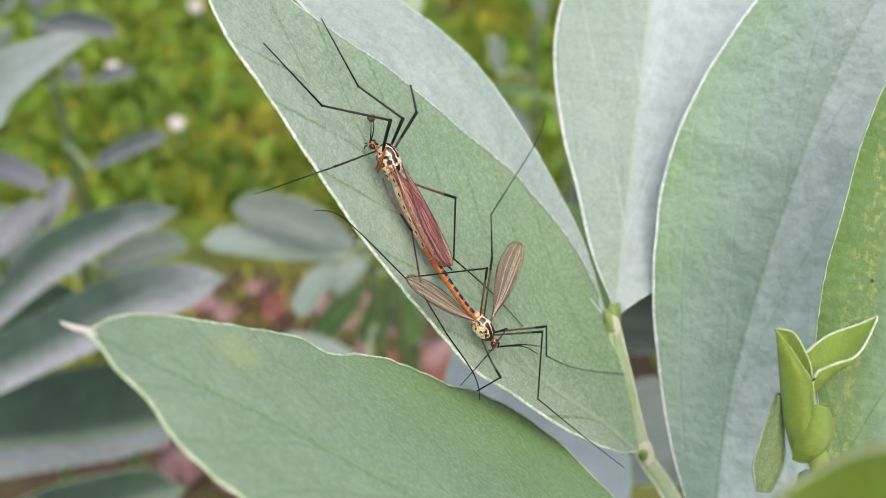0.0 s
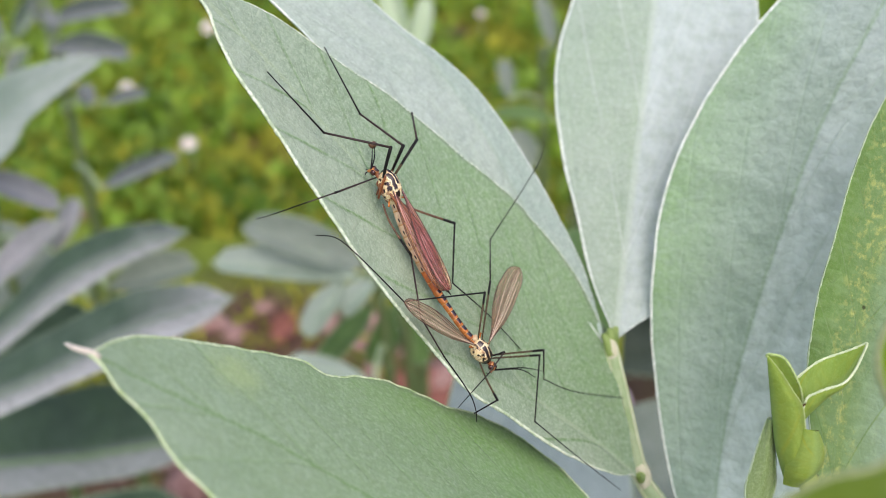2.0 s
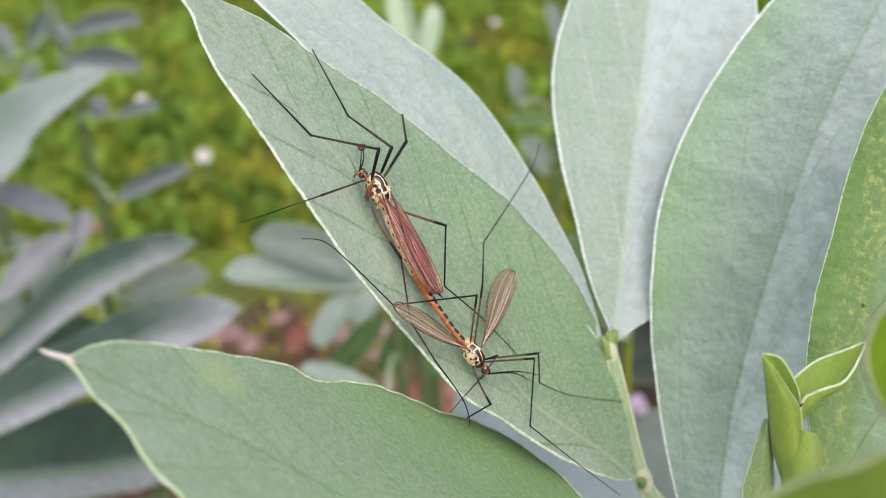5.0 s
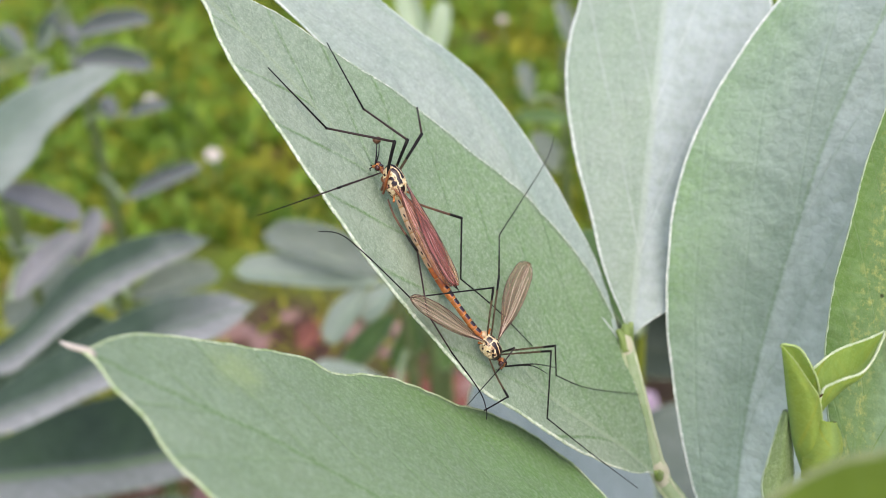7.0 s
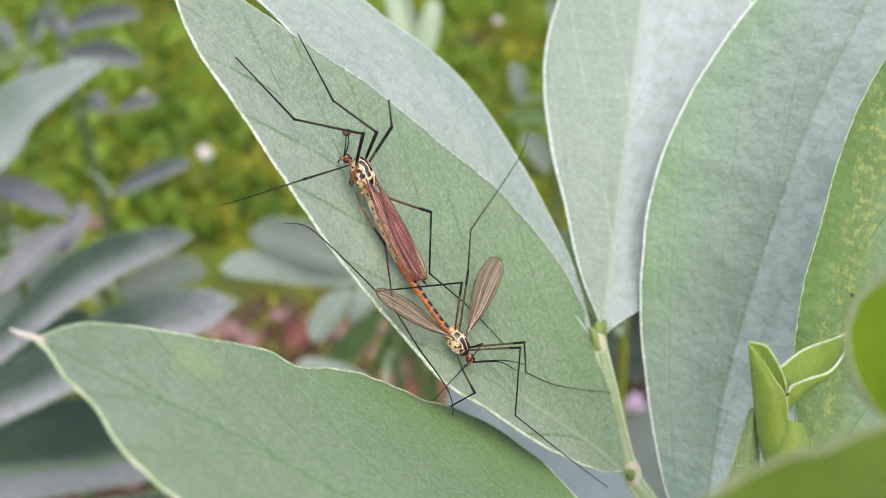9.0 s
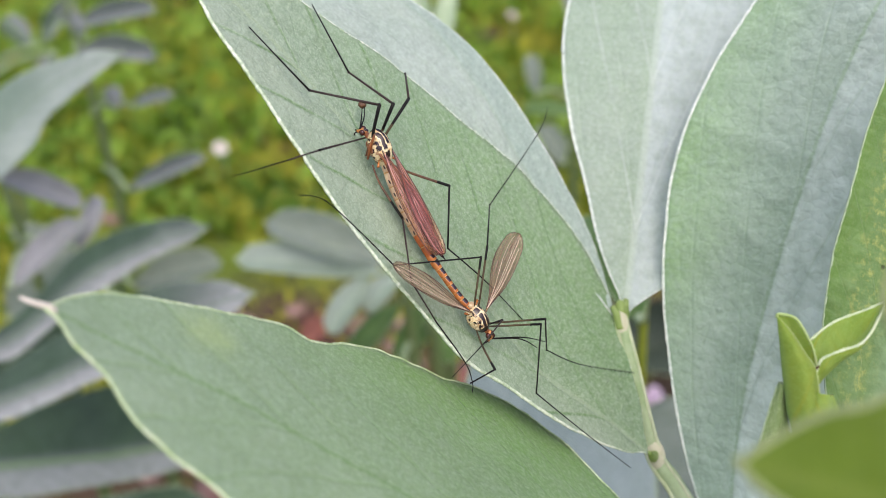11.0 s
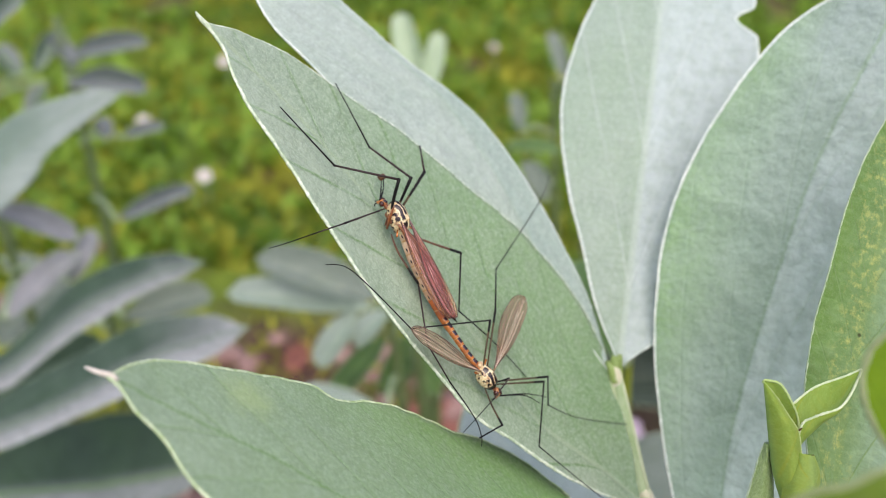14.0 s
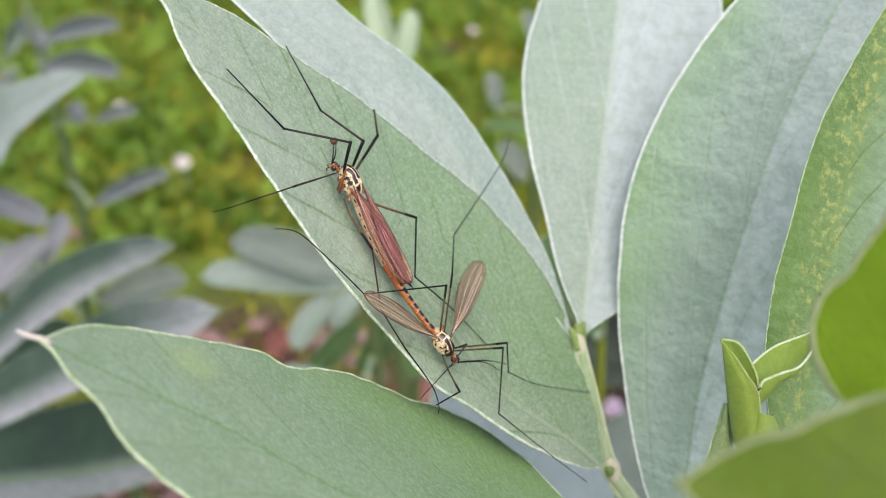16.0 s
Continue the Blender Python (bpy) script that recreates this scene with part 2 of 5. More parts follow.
LEAF_LOW = leaf_material("leaf_fresh_green", (0.31, 0.405, 0.265), (0.225, 0.325, 0.175), (0.10, 0.22, 0.05), (0.12, 0.24, 0.07), patch=(14 * 0.37 + 0.0745, -0.0085, 0.0045), pucker=2.2, lines=0.42, line_width=0.055, gap=0.0125, grit=0.38, relief=0.4, rib_width=0.00032, clouds=0.5, wrinkle=0.12, through_light=0.17, felt_share=0.3, wash=((0.155, 0.32, 0.06), 0.85, 0.010, -0.018), tip_tone=((0.335, 0.405, 0.325), 0.5, 0.05, 0.08))
LEAF_SICK = leaf_material("leaf_mottled", (0.20, 0.305, 0.13), (0.125, 0.215, 0.07), (0.15, 0.25, 0.08), (0.17, 0.26, 0.09), spots=(0.44, 0.46, 0.15), clouds=0.5, wrinkle=0.2, pucker=9.0, wash=((0.30, 0.39, 0.33), 0.75, 0.0035, -0.0025), left_tone=((0.11, 0.215, 0.025), 0.0015, 0.0065, 0.75), band=(0.0012, 0.0034), shine=0.18, grit=0.14, felt_share=0.14)
LEAF_YOUNG = leaf_material("leaf_young", (0.31, 0.45, 0.10), (0.21, 0.34, 0.05), (0.42, 0.43, 0.055), (0.30, 0.41, 0.12), through_light=0.3, wrinkle=0.06, relief=0.25, pucker=1.5, grit=0.2, shine=0.2, felt_share=0.2, clouds=0.6)
LEAF_BRACT = leaf_material("leaf_bract", (0.34, 0.42, 0.20), (0.26, 0.34, 0.14), (0.20, 0.30, 0.09), (0.24, 0.33, 0.12), through_light=0.25, felt_share=0.2, gap=0.003)
LEAF_BUD = plain("bud_yellow_green", (0.42, 0.47, 0.14), (0.28, 0.35, 0.08), 500.0, 0.5, 0.3, 0.0001, 0.3, translucent=0.15)
LEAF_BACK = leaf_material("leaf_lit_through", (0.21, 0.34, 0.012), (0.17, 0.28, 0.01), (0.22, 0.35, 0.02), (0.25, 0.36, 0.04), through_light=0.45, grit=0.08, shine=0.1, wrinkle=0.05, felt_share=0.15)
LEAF_NEAR = leaf_material("leaf_olive", (0.135, 0.20, 0.03), (0.11, 0.17, 0.022), (0.13, 0.20, 0.02), (0.15, 0.21, 0.035), through_light=0.25, grit=0.06, shine=0.05, wrinkle=0.05, felt_share=0.1)
# dark half paints in shade, pale half and tip the reflected sky
LEAF_GREY_SHEEN = leaf_material("leaf_grey_sheen", (0.045, 0.075, 0.055), (0.022, 0.045, 0.03), (0.04, 0.09, 0.04), (0.10, 0.16, 0.09), gloss=0.5, shine=0.2, through_light=0.06, wash=((0.52, 0.51, 0.56), 0.92, 0.0065, -0.0005), tip_tone=((0.52, 0.51, 0.56), 0.6, 0.085, 0.12), pucker=6.0)
LEAF_MIST = leaf_material("leaf_misty_green", (0.31, 0.375, 0.335), (0.22, 0.29, 0.245), (0.15, 0.24, 0.13), (0.24, 0.32, 0.22), gloss=0.45, shine=0.5, wash=((0.44, 0.475, 0.475), 0.6, 0.004, 0.0))
# near-black green: the deep shade of the gap is in this colour
LEAF_GAP_SHADE = leaf_material("leaf_gap_shade", (0.045, 0.065, 0.045), (0.03, 0.045, 0.03), (0.03, 0.05, 0.03), (0.06, 0.08, 0.05))
LEAF_DUSK = leaf_material("leaf_dusky", (0.26, 0.335, 0.31), (0.19, 0.26, 0.23), (0.11, 0.18, 0.11), (0.20, 0.27, 0.20), gloss=0.45, shine=0.5, clouds=0.3, wash=((0.50, 0.545, 0.545), 0.8, 0.006, 0.0), tip_tone=((0.60, 0.62, 0.64), 0.6, 0.055, 0.085))
# leaf green darkened to stand for shade, its pale half for sky sheen
LEAF_DEEP_SHADE = leaf_material("leaf_deep_shade", (0.036, 0.066, 0.045), (0.018, 0.038, 0.026), (0.045, 0.10, 0.03), (0.13, 0.23, 0.06), gloss=0.55, shine=0.2, through_light=0.05, rib_width=0.0012, wash=((0.37, 0.38, 0.405), 0.85, 0.005, 0.001))
LEAF_MAUVE = leaf_material("leaf_mauve_grey", (0.30, 0.29, 0.33), (0.20, 0.20, 0.225), (0.16, 0.19, 0.17), (0.30, 0.30, 0.32))
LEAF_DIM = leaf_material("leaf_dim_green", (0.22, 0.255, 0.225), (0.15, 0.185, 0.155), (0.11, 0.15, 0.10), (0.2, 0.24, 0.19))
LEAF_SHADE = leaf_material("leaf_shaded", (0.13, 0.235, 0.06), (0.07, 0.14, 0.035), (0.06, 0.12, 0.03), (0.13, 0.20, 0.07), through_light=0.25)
# slate grey with shadow painted on one side and sheen on the other
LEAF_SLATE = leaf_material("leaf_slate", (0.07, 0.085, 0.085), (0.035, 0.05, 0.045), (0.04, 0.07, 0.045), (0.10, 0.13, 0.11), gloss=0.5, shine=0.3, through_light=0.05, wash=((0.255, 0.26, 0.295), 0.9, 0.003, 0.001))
LEAF_WAN = leaf_material("leaf_wan_blue", (0.38, 0.44, 0.46), (0.31, 0.37, 0.38), (0.27, 0.36, 0.32), (0.40, 0.46, 0.45), gap=0.019, slant=2.6)
LEAF_PALE = leaf_material("leaf_pale", (0.54, 0.63, 0.48), (0.43, 0.55, 0.37), (0.40, 0.52, 0.33), (0.56, 0.65, 0.48), through_light=0.3)
MARGIN = plain("hairy_margin", (0.86, 0.88, 0.86), (0.54, 0.62, 0.55), 3000.0, 0.7, 0.6, 0.0001, 0.2)
MARGIN_DIM = plain("dim_margin", (0.26, 0.30, 0.15), (0.20, 0.24, 0.11), 1500.0, 0.7, 0.4, 0.0001, 0.2)
MARGIN_SOFT = plain("soft_margin", (0.40, 0.48, 0.33), (0.32, 0.40, 0.26), 1500.0, 0.7, 0.4, 0.0001, 0.2)
MARGIN_MAIN = plain("main_margin", (0.82, 0.85, 0.74), (0.38, 0.48, 0.30), 2600.0, 0.7, 0.6, 0.0001, 0.2)
MARGIN_GREEN = plain("yellow_green_margin", (0.62, 0.69, 0.50), (0.30, 0.42, 0.18), 2400.0, 0.7, 0.6, 0.0001, 0.2)
TIP_DRY = plain("dry_leaf_point", (0.78, 0.70, 0.66), (0.52, 0.46, 0.40), 1800.0, 0.7, 0.4, 0.0001, 0.2)
SCAR = plain("brown_scar", (0.12, 0.07, 0.02), (0.05, 0.025, 0.01), 3000.0, 0.7, 0.4, 0.0001, 0.2)
MARGIN_YOUNG = plain("young_margin", (0.50, 0.60, 0.26), (0.36, 0.48, 0.16), 2400.0, 0.6, 0.4, 0.0001, 0.3)
MARGIN_PALE = plain("pale_young_margin", (0.68, 0.74, 0.52), (0.48, 0.58, 0.32), 2400.0, 0.6, 0.4, 0.0001, 0.3)
STALK = plain("stalk_green", (0.45, 0.53, 0.35), (0.30, 0.40, 0.21), 500.0, 0.5, 0.4, 0.0002, 0.4, translucent=0.1)
STALK_LIME = plain("stalk_lime", (0.36, 0.40, 0.05), (0.24, 0.28, 0.03), 300.0, 0.6, 0.4, 0.0002, translucent=0.2)
STALK_DULL = plain("stalk_dull_green", (0.17, 0.22, 0.09), (0.10, 0.14, 0.06), 300.0, 0.6, 0.4, 0.0002)
STALK_JOINT = plain("stalk_joint_green", (0.30, 0.39, 0.14), (0.21, 0.30, 0.08), 700.0, 0.5, 0.4, 0.0002, 0.3, translucent=0.15)
STALK_NODE = plain("stalk_node_cream", (0.62, 0.58, 0.47), (0.47, 0.46, 0.30), 900.0, 0.6, 0.5, 0.0002)
STALK_PALE = plain("stalk_node_pale", (0.54, 0.58, 0.42), (0.40, 0.45, 0.26), 700.0, 0.55, 0.5, 0.0002)
FLY_BLACK = plain("leg_black", (0.009, 0.007, 0.007), (0.005, 0.004, 0.004), 2500.0, 0.45, 0.2, 0.00003, 0.2)
FLY_BROWN = plain("leg_brown", (0.16, 0.07, 0.03), (0.08, 0.035, 0.018), 2500.0, 0.4, 0.2, 0.00003, 0.5)
FLY_HIP = plain("leg_orange_brown", (0.27, 0.085, 0.025), (0.11, 0.032, 0.012), 1800.0, 0.28, 0.3, 0.00004, 0.6)
FLY_OLIVE = plain("leg_olive_brown", (0.10, 0.072, 0.037), (0.05, 0.034, 0.017), 2500.0, 0.45, 0.2, 0.00003, 0.25)
FLY_HEAD = plain("head_orange_brown", (0.55, 0.22, 0.05), (0.16, 0.05, 0.02), 1400.0, 0.3, 0.3, 0.00004, 0.6)
FLY_GREY = plain("leg_grey_brown", (0.055, 0.035, 0.032), (0.03, 0.02, 0.018), 2500.0, 0.45, 0.2, 0.00003, 0.25)
FLY_CREAM = plain("body_cream", (0.82, 0.70, 0.48), (0.42, 0.24, 0.12), 1500.0, 0.35, 0.5, 0.00006, 0.5)
FLY_RUST = plain("tail_rust", (0.52, 0.13, 0.025), (0.22, 0.045, 0.012), 1300.0, 0.26, 0.5, 0.00006, 0.7)
FLY_RING = plain("ring_yellow", (0.56, 0.31, 0.11), (0.36, 0.16, 0.05), 1500.0, 0.4, 0.3, 0.00004, 0.4)
FLY_BUFF = plain("belly_buff", (0.70, 0.52, 0.35), (0.40, 0.22, 0.13), 1300.0, 0.36, 0.4, 0.00005, 0.5)
FLY_ORANGE = plain("body_orange", (0.58, 0.19, 0.035), (0.27, 0.07, 0.015), 1300.0, 0.26, 0.5, 0.00006, 0.7)
FLY_DARK = plain("body_dark_violet", (0.035, 0.012, 0.022), (0.015, 0.006, 0.010), 1800.0, 0.25, 0.3, 0.00004, 0.6)
FLY_EYE = plain("eye_dark_red", (0.07, 0.012, 0.010), (0.03, 0.006, 0.006), 6000.0, 0.2, 0.4, 0.00003, 0.6)


def thorax_material(name, size, front):
    """Cream with irregular dark violet stripes along the back, broken into blotches on the sides."""
    m, tree, bsdf = shader(name)
    at = tree.nodes.new("ShaderNodeTexCoord").outputs["Object"]
    parts = tree.nodes.new("ShaderNodeSeparateXYZ")
    tree.links.new(at, parts.inputs[0])
    wob = noise_node(tree, at, 1400.0, 3.0, 0.65)
    fine = noise_node(tree, at, 2600.0, 3.0, 0.7)
    shift = math_node(tree, "MULTIPLY", math_node(tree, "SUBTRACT", wob, 0.5), 0.42)
    y = math_node(tree, "ADD", math_node(tree, "ABSOLUTE", math_node(tree, "DIVIDE", parts.outputs[1], size[1] * MM)), shift)
    x = math_node(tree, "ADD", math_node(tree, "DIVIDE", parts.outputs[0], size[0] * MM), math_node(tree, "MULTIPLY", shift, 0.8))
    middle = math_node(tree, "MULTIPLY", ramp(tree, y, 0.15, 0.19, 1.0, 0.0), ramp(tree, x, -0.12, -0.04))
    beside = math_node(tree, "MULTIPLY", ramp(tree, math_node(tree, "ABSOLUTE", math_node(tree, "SUBTRACT", y, 0.46)), 0.15, 0.19, 1.0, 0.0), ramp(tree, math_node(tree, "ABSOLUTE", math_node(tree, "SUBTRACT", x, 0.2)), 0.46, 0.54, 1.0, 0.0))
    lobe = math_node(tree, "MULTIPLY", ramp(tree, math_node(tree, "ABSOLUTE", math_node(tree, "SUBTRACT", y, 0.38)), 0.22, 0.3, 1.0, 0.0), ramp(tree, math_node(tree, "ABSOLUTE", math_node(tree, "ADD", x, 0.55)), 0.13, 0.2, 1.0, 0.0))
    blots = math_node(tree, "MULTIPLY", ramp(tree, y, 0.7, 0.8), ramp(tree, wob, 0.53, 0.57))
    collar = ramp(tree, x, front, front + 0.07)
    dark = middle
    for other in (beside, lobe, blots, collar):
        dark = math_node(tree, "MAXIMUM", dark, other)
    cream = blend(tree, ramp(tree, fine, 0.35, 0.65), (0.62, 0.42, 0.20), (0.86, 0.74, 0.50))
    cream = blend(tree, math_node(tree, "MULTIPLY", ramp(tree, noise_node(tree, at, 1900.0, 2.0), 0.5, 0.6), ramp(tree, y, 0.45, 0.75, 0.25, 0.75)), cream, (0.24, 0.10, 0.05))
    tree.links.new(blend(tree, dark, cream, (0.022, 0.008, 0.012)), bsdf.inputs["Base Color"])
    bsdf.inputs["Roughness"].default_value, bsdf.inputs["Specular IOR Level"].default_value = 0.24, 0.6
    relief = node(tree, "ShaderNodeBump", Strength=0.5, Distance=0.00008)
    tree.links.new(wob, relief.inputs["Height"])
    tree.links.new(relief.outputs[0], bsdf.inputs["Normal"])
    return m


# pink streaks here and the pink veins paint the wings' gloss as colour
WING_ROSE = membrane("wing_rose_brown", (0.285, 0.085, 0.075), (0.52, 0.25, 0.26), (0.40, 0.125, 0.025), 0.22, (0.36, 0.17, 0.06), 15.0)
WING_SMOKE = membrane("wing_smoky", (0.27, 0.175, 0.12), (0.42, 0.30, 0.235), (0.38, 0.20, 0.07), 0.42, None, 12.0)
VEIN_PALE = plain("wing_vein_pale", (0.72, 0.58, 0.48), (0.46, 0.33, 0.25), 1200.0, 0.4)
VEIN_PINK = plain("wing_vein_pink", (0.60, 0.33, 0.31), (0.34, 0.14, 0.13), 1200.0, 0.35)
VEIN_DARK = plain("wing_vein", (0.10, 0.035, 0.025), (0.05, 0.02, 0.015), 3000.0, 0.4)
VEIN_ROSE = plain("wing_vein_rose", (0.085, 0.024, 0.024), (0.045, 0.014, 0.014), 3000.0, 0.4)
MOSS = plain("moss_blade", (0.50, 0.50, 0.065), (0.13, 0.16, 0.016), 24.0, 0.6, 0.0, 0.001, 0.25, random_tint=0.25, translucent=0.38)
GRASS = plain("grass_blade", (0.28, 0.43, 0.05), (0.07, 0.135, 0.014), 22.0, 0.5, 0.0, 0.001, 0.3, random_tint=0.3, translucent=0.38)
PINK = plain("pinkish_stone", (0.42, 0.27, 0.25), (0.18, 0.09, 0.08), 120.0, 0.7, 0.5, 0.001, 0.3)
DRY = plain("withered_leaf", (0.30, 0.12, 0.09), (0.13, 0.045, 0.035), 120.0, 0.7, 0.5, 0.001, 0.3)
WHITE = plain("white_petal", (0.82, 0.78, 0.78), (0.70, 0.62, 0.66), 300.0, 0.6, 0.2, 0.0003, 0.3, translucent=0.2)
LILAC = plain("lilac_petal", (0.74, 0.62, 0.78), (0.60, 0.46, 0.66), 300.0, 0.6, 0.2, 0.0003, 0.3, translucent=0.2)
YELLOW = plain("flower_heart", (0.60, 0.45, 0.06), (0.45, 0.30, 0.03), 900.0, 0.7, 0.5, 0.0004)


def ground_material():
    """Dark soil under a thin cover of yellow-green moss."""
    m, tree, bsdf = shader("ground_moss_and_soil")
    at = tree.nodes.new("ShaderNodeTexCoord").outputs["Object"]
    patch, clump, fine = noise_node(tree, at, 3.5, 4.0), noise_node(tree, at, 28.0, 4.0), noise_node(tree, at, 160.0, 3.0)
    earth = blend(tree, fine, (0.04, 0.026, 0.018), (0.15, 0.085, 0.065))
    moss = blend(tree, ramp(tree, clump, 0.35, 0.65), (0.06, 0.10, 0.014), (0.17, 0.22, 0.03))
    tree.links.new(blend(tree, ramp(tree, patch, 0.40, 0.56), earth, moss), bsdf.inputs["Base Color"])
    bsdf.inputs["Roughness"].default_value, bsdf.inputs["Specular IOR Level"].default_value = 0.9, 0.15
    relief = node(tree, "ShaderNodeBump", Strength=0.8, Distance=0.01)
    tree.links.new(clump, relief.inputs["Height"])
    tree.links.new(relief.outputs[0], bsdf.inputs["Normal"])
    return m


GROUND = ground_material()

# ---- building blocks ----
MM = 0.001


def mesh_object(name, verts, faces, material, parent=None, label="", uv=None):
    data = bpy.data.meshes.new(name)
    data.from_pydata([tuple(map(float, v)) for v in verts], [], [tuple(map(int, f)) for f in faces])
    data.materials.append(material)
    data.polygons.foreach_set("use_smooth", [True] * len(data.polygons))
    if uv is not None:
        layer = data.uv_layers.new(name="metric")
        loops = np.empty(len(data.loops), dtype=np.int32)
        data.loops.foreach_get("vertex_index", loops)
        layer.data.foreach_set("uv", np.asarray(uv, dtype=np.float32)[loops].ravel())
    data.update()
    ob = new(name, data)
    if parent:
        ob.parent = parent
    if label:
        tagged(ob, label)
    return ob


def thing(name, label, category, place=None, group="", kind=""):
    ob = new(name)
    ob.empty_display_size = 0.01
    if place is not None:
        ob.matrix_world = place
    return tagged(ob, label, category, group, kind)


def spline(values, at):
    """A smooth curve through evenly spaced values."""
    v = np.asarray(values, float)
    n = len(v) - 1
    x = np.clip(np.asarray(at, float), 0, 1) * n
    k = np.clip(x.astype(int), 0, n - 1)
    f = (x - k).reshape((-1,) + (1,) * (v.ndim - 1))
    p0, p1, p2, p3 = v[np.maximum(k - 1, 0)], v[k], v[k + 1], v[np.minimum(k + 2, n)]
    return 0.5 * (2 * p1 + (p2 - p0) * f + (2 * p0 - 5 * p1 + 4 * p2 - p3) * f ** 2 + (3 * p1 - p0 - 3 * p2 + p3) * f ** 3)


def tube_data(points, radii, sides=8, closed=False, squash=1.0):
    pts = np.asarray(points, float)
    n = len(pts)
    rad = np.asarray(radii, float) * np.ones(n)
    ahead = np.roll(pts, -1, 0) - np.roll(pts, 1, 0) if closed else np.gradient(pts, axis=0)
    ahead /= np.maximum(np.linalg.norm(ahead, axis=1), 1e-9)[:, None]
    ref = np.array((0.31, 0.17, 0.93)) if abs(ahead[:, 2]).mean() < 0.9 else np.array((0.93, 0.2, 0.1))
    a = np.cross(ahead, ref)
    a /= np.linalg.norm(a, axis=1)[:, None]
    b = np.cross(ahead, a)
    turn = np.linspace(0, 2 * np.pi, sides, endpoint=False)
    ring = a[:, None] * np.cos(turn)[None, :, None] + squash * b[:, None] * np.sin(turn)[None, :, None]
    verts = (pts[:, None] + rad[:, None, None] * ring).reshape(-1, 3)
    faces = []
    for i in range(n if closed else n - 1):
        j = (i + 1) % n
        for k in range(sides):
            l = (k + 1) % sides
            faces.append((i * sides + k, i * sides + l, j * sides + l, j * sides + k))
    if not closed:
        faces.append(tuple(range(sides))[::-1])
        faces.append(tuple((n - 1) * sides + k for k in range(sides)))
    return verts, faces


def tube(name, points, radii, material, parent=None, label="", sides=8, smooth=0, squash=1.0):
    """A round rod through points; smooth: number of stations along a curve through them."""
    pts = np.asarray(points, float)
    rad = np.asarray(radii, float) * np.ones(len(pts))
    if smooth:
        at = np.linspace(0, 1, smooth)
        pts, rad = spline(pts, at), spline(rad, at)
    verts, faces = tube_data(pts, rad, sides, squash=squash)
    return mesh_object(name, verts, faces, material, parent, label)


def egg(name, centre, size, material, parent=None, label="", turn=(0, 0, 0), rings=10, sides=14, lumps=0.0):
    """A rounded body; size: half lengths."""
    m = pose(*centre, *turn)
    verts, faces = [], []
    for i in range(rings + 1):
        lat = -math.pi / 2 + math.pi * i / rings
        for k in range(sides):
            a = 2 * math.pi * k / sides
            v = Vector((math.sin(lat), math.cos(lat) * math.cos(a), math.cos(lat) * math.sin(a)))
            s = 1 + lumps * noise.noise(v * 2.3 + Vector(centre) * 900)
            verts.append(m @ Vector((v.x * size[0] * s, v.y * size[1] * s, v.z * size[2] * s)))
    for i in range(rings):
        for k in range(sides):
            l = (k + 1) % sides
            faces.append((i * sides + k, i * sides + l, (i + 1) * sides + l, (i + 1) * sides + k))
    return mesh_object(name, verts, faces, material, parent, label)


OVAL = [0, 0.42, 0.68, 0.85, 0.95, 1.0, 0.99, 0.94, 0.85, 0.72, 0.55, 0.33, 0]


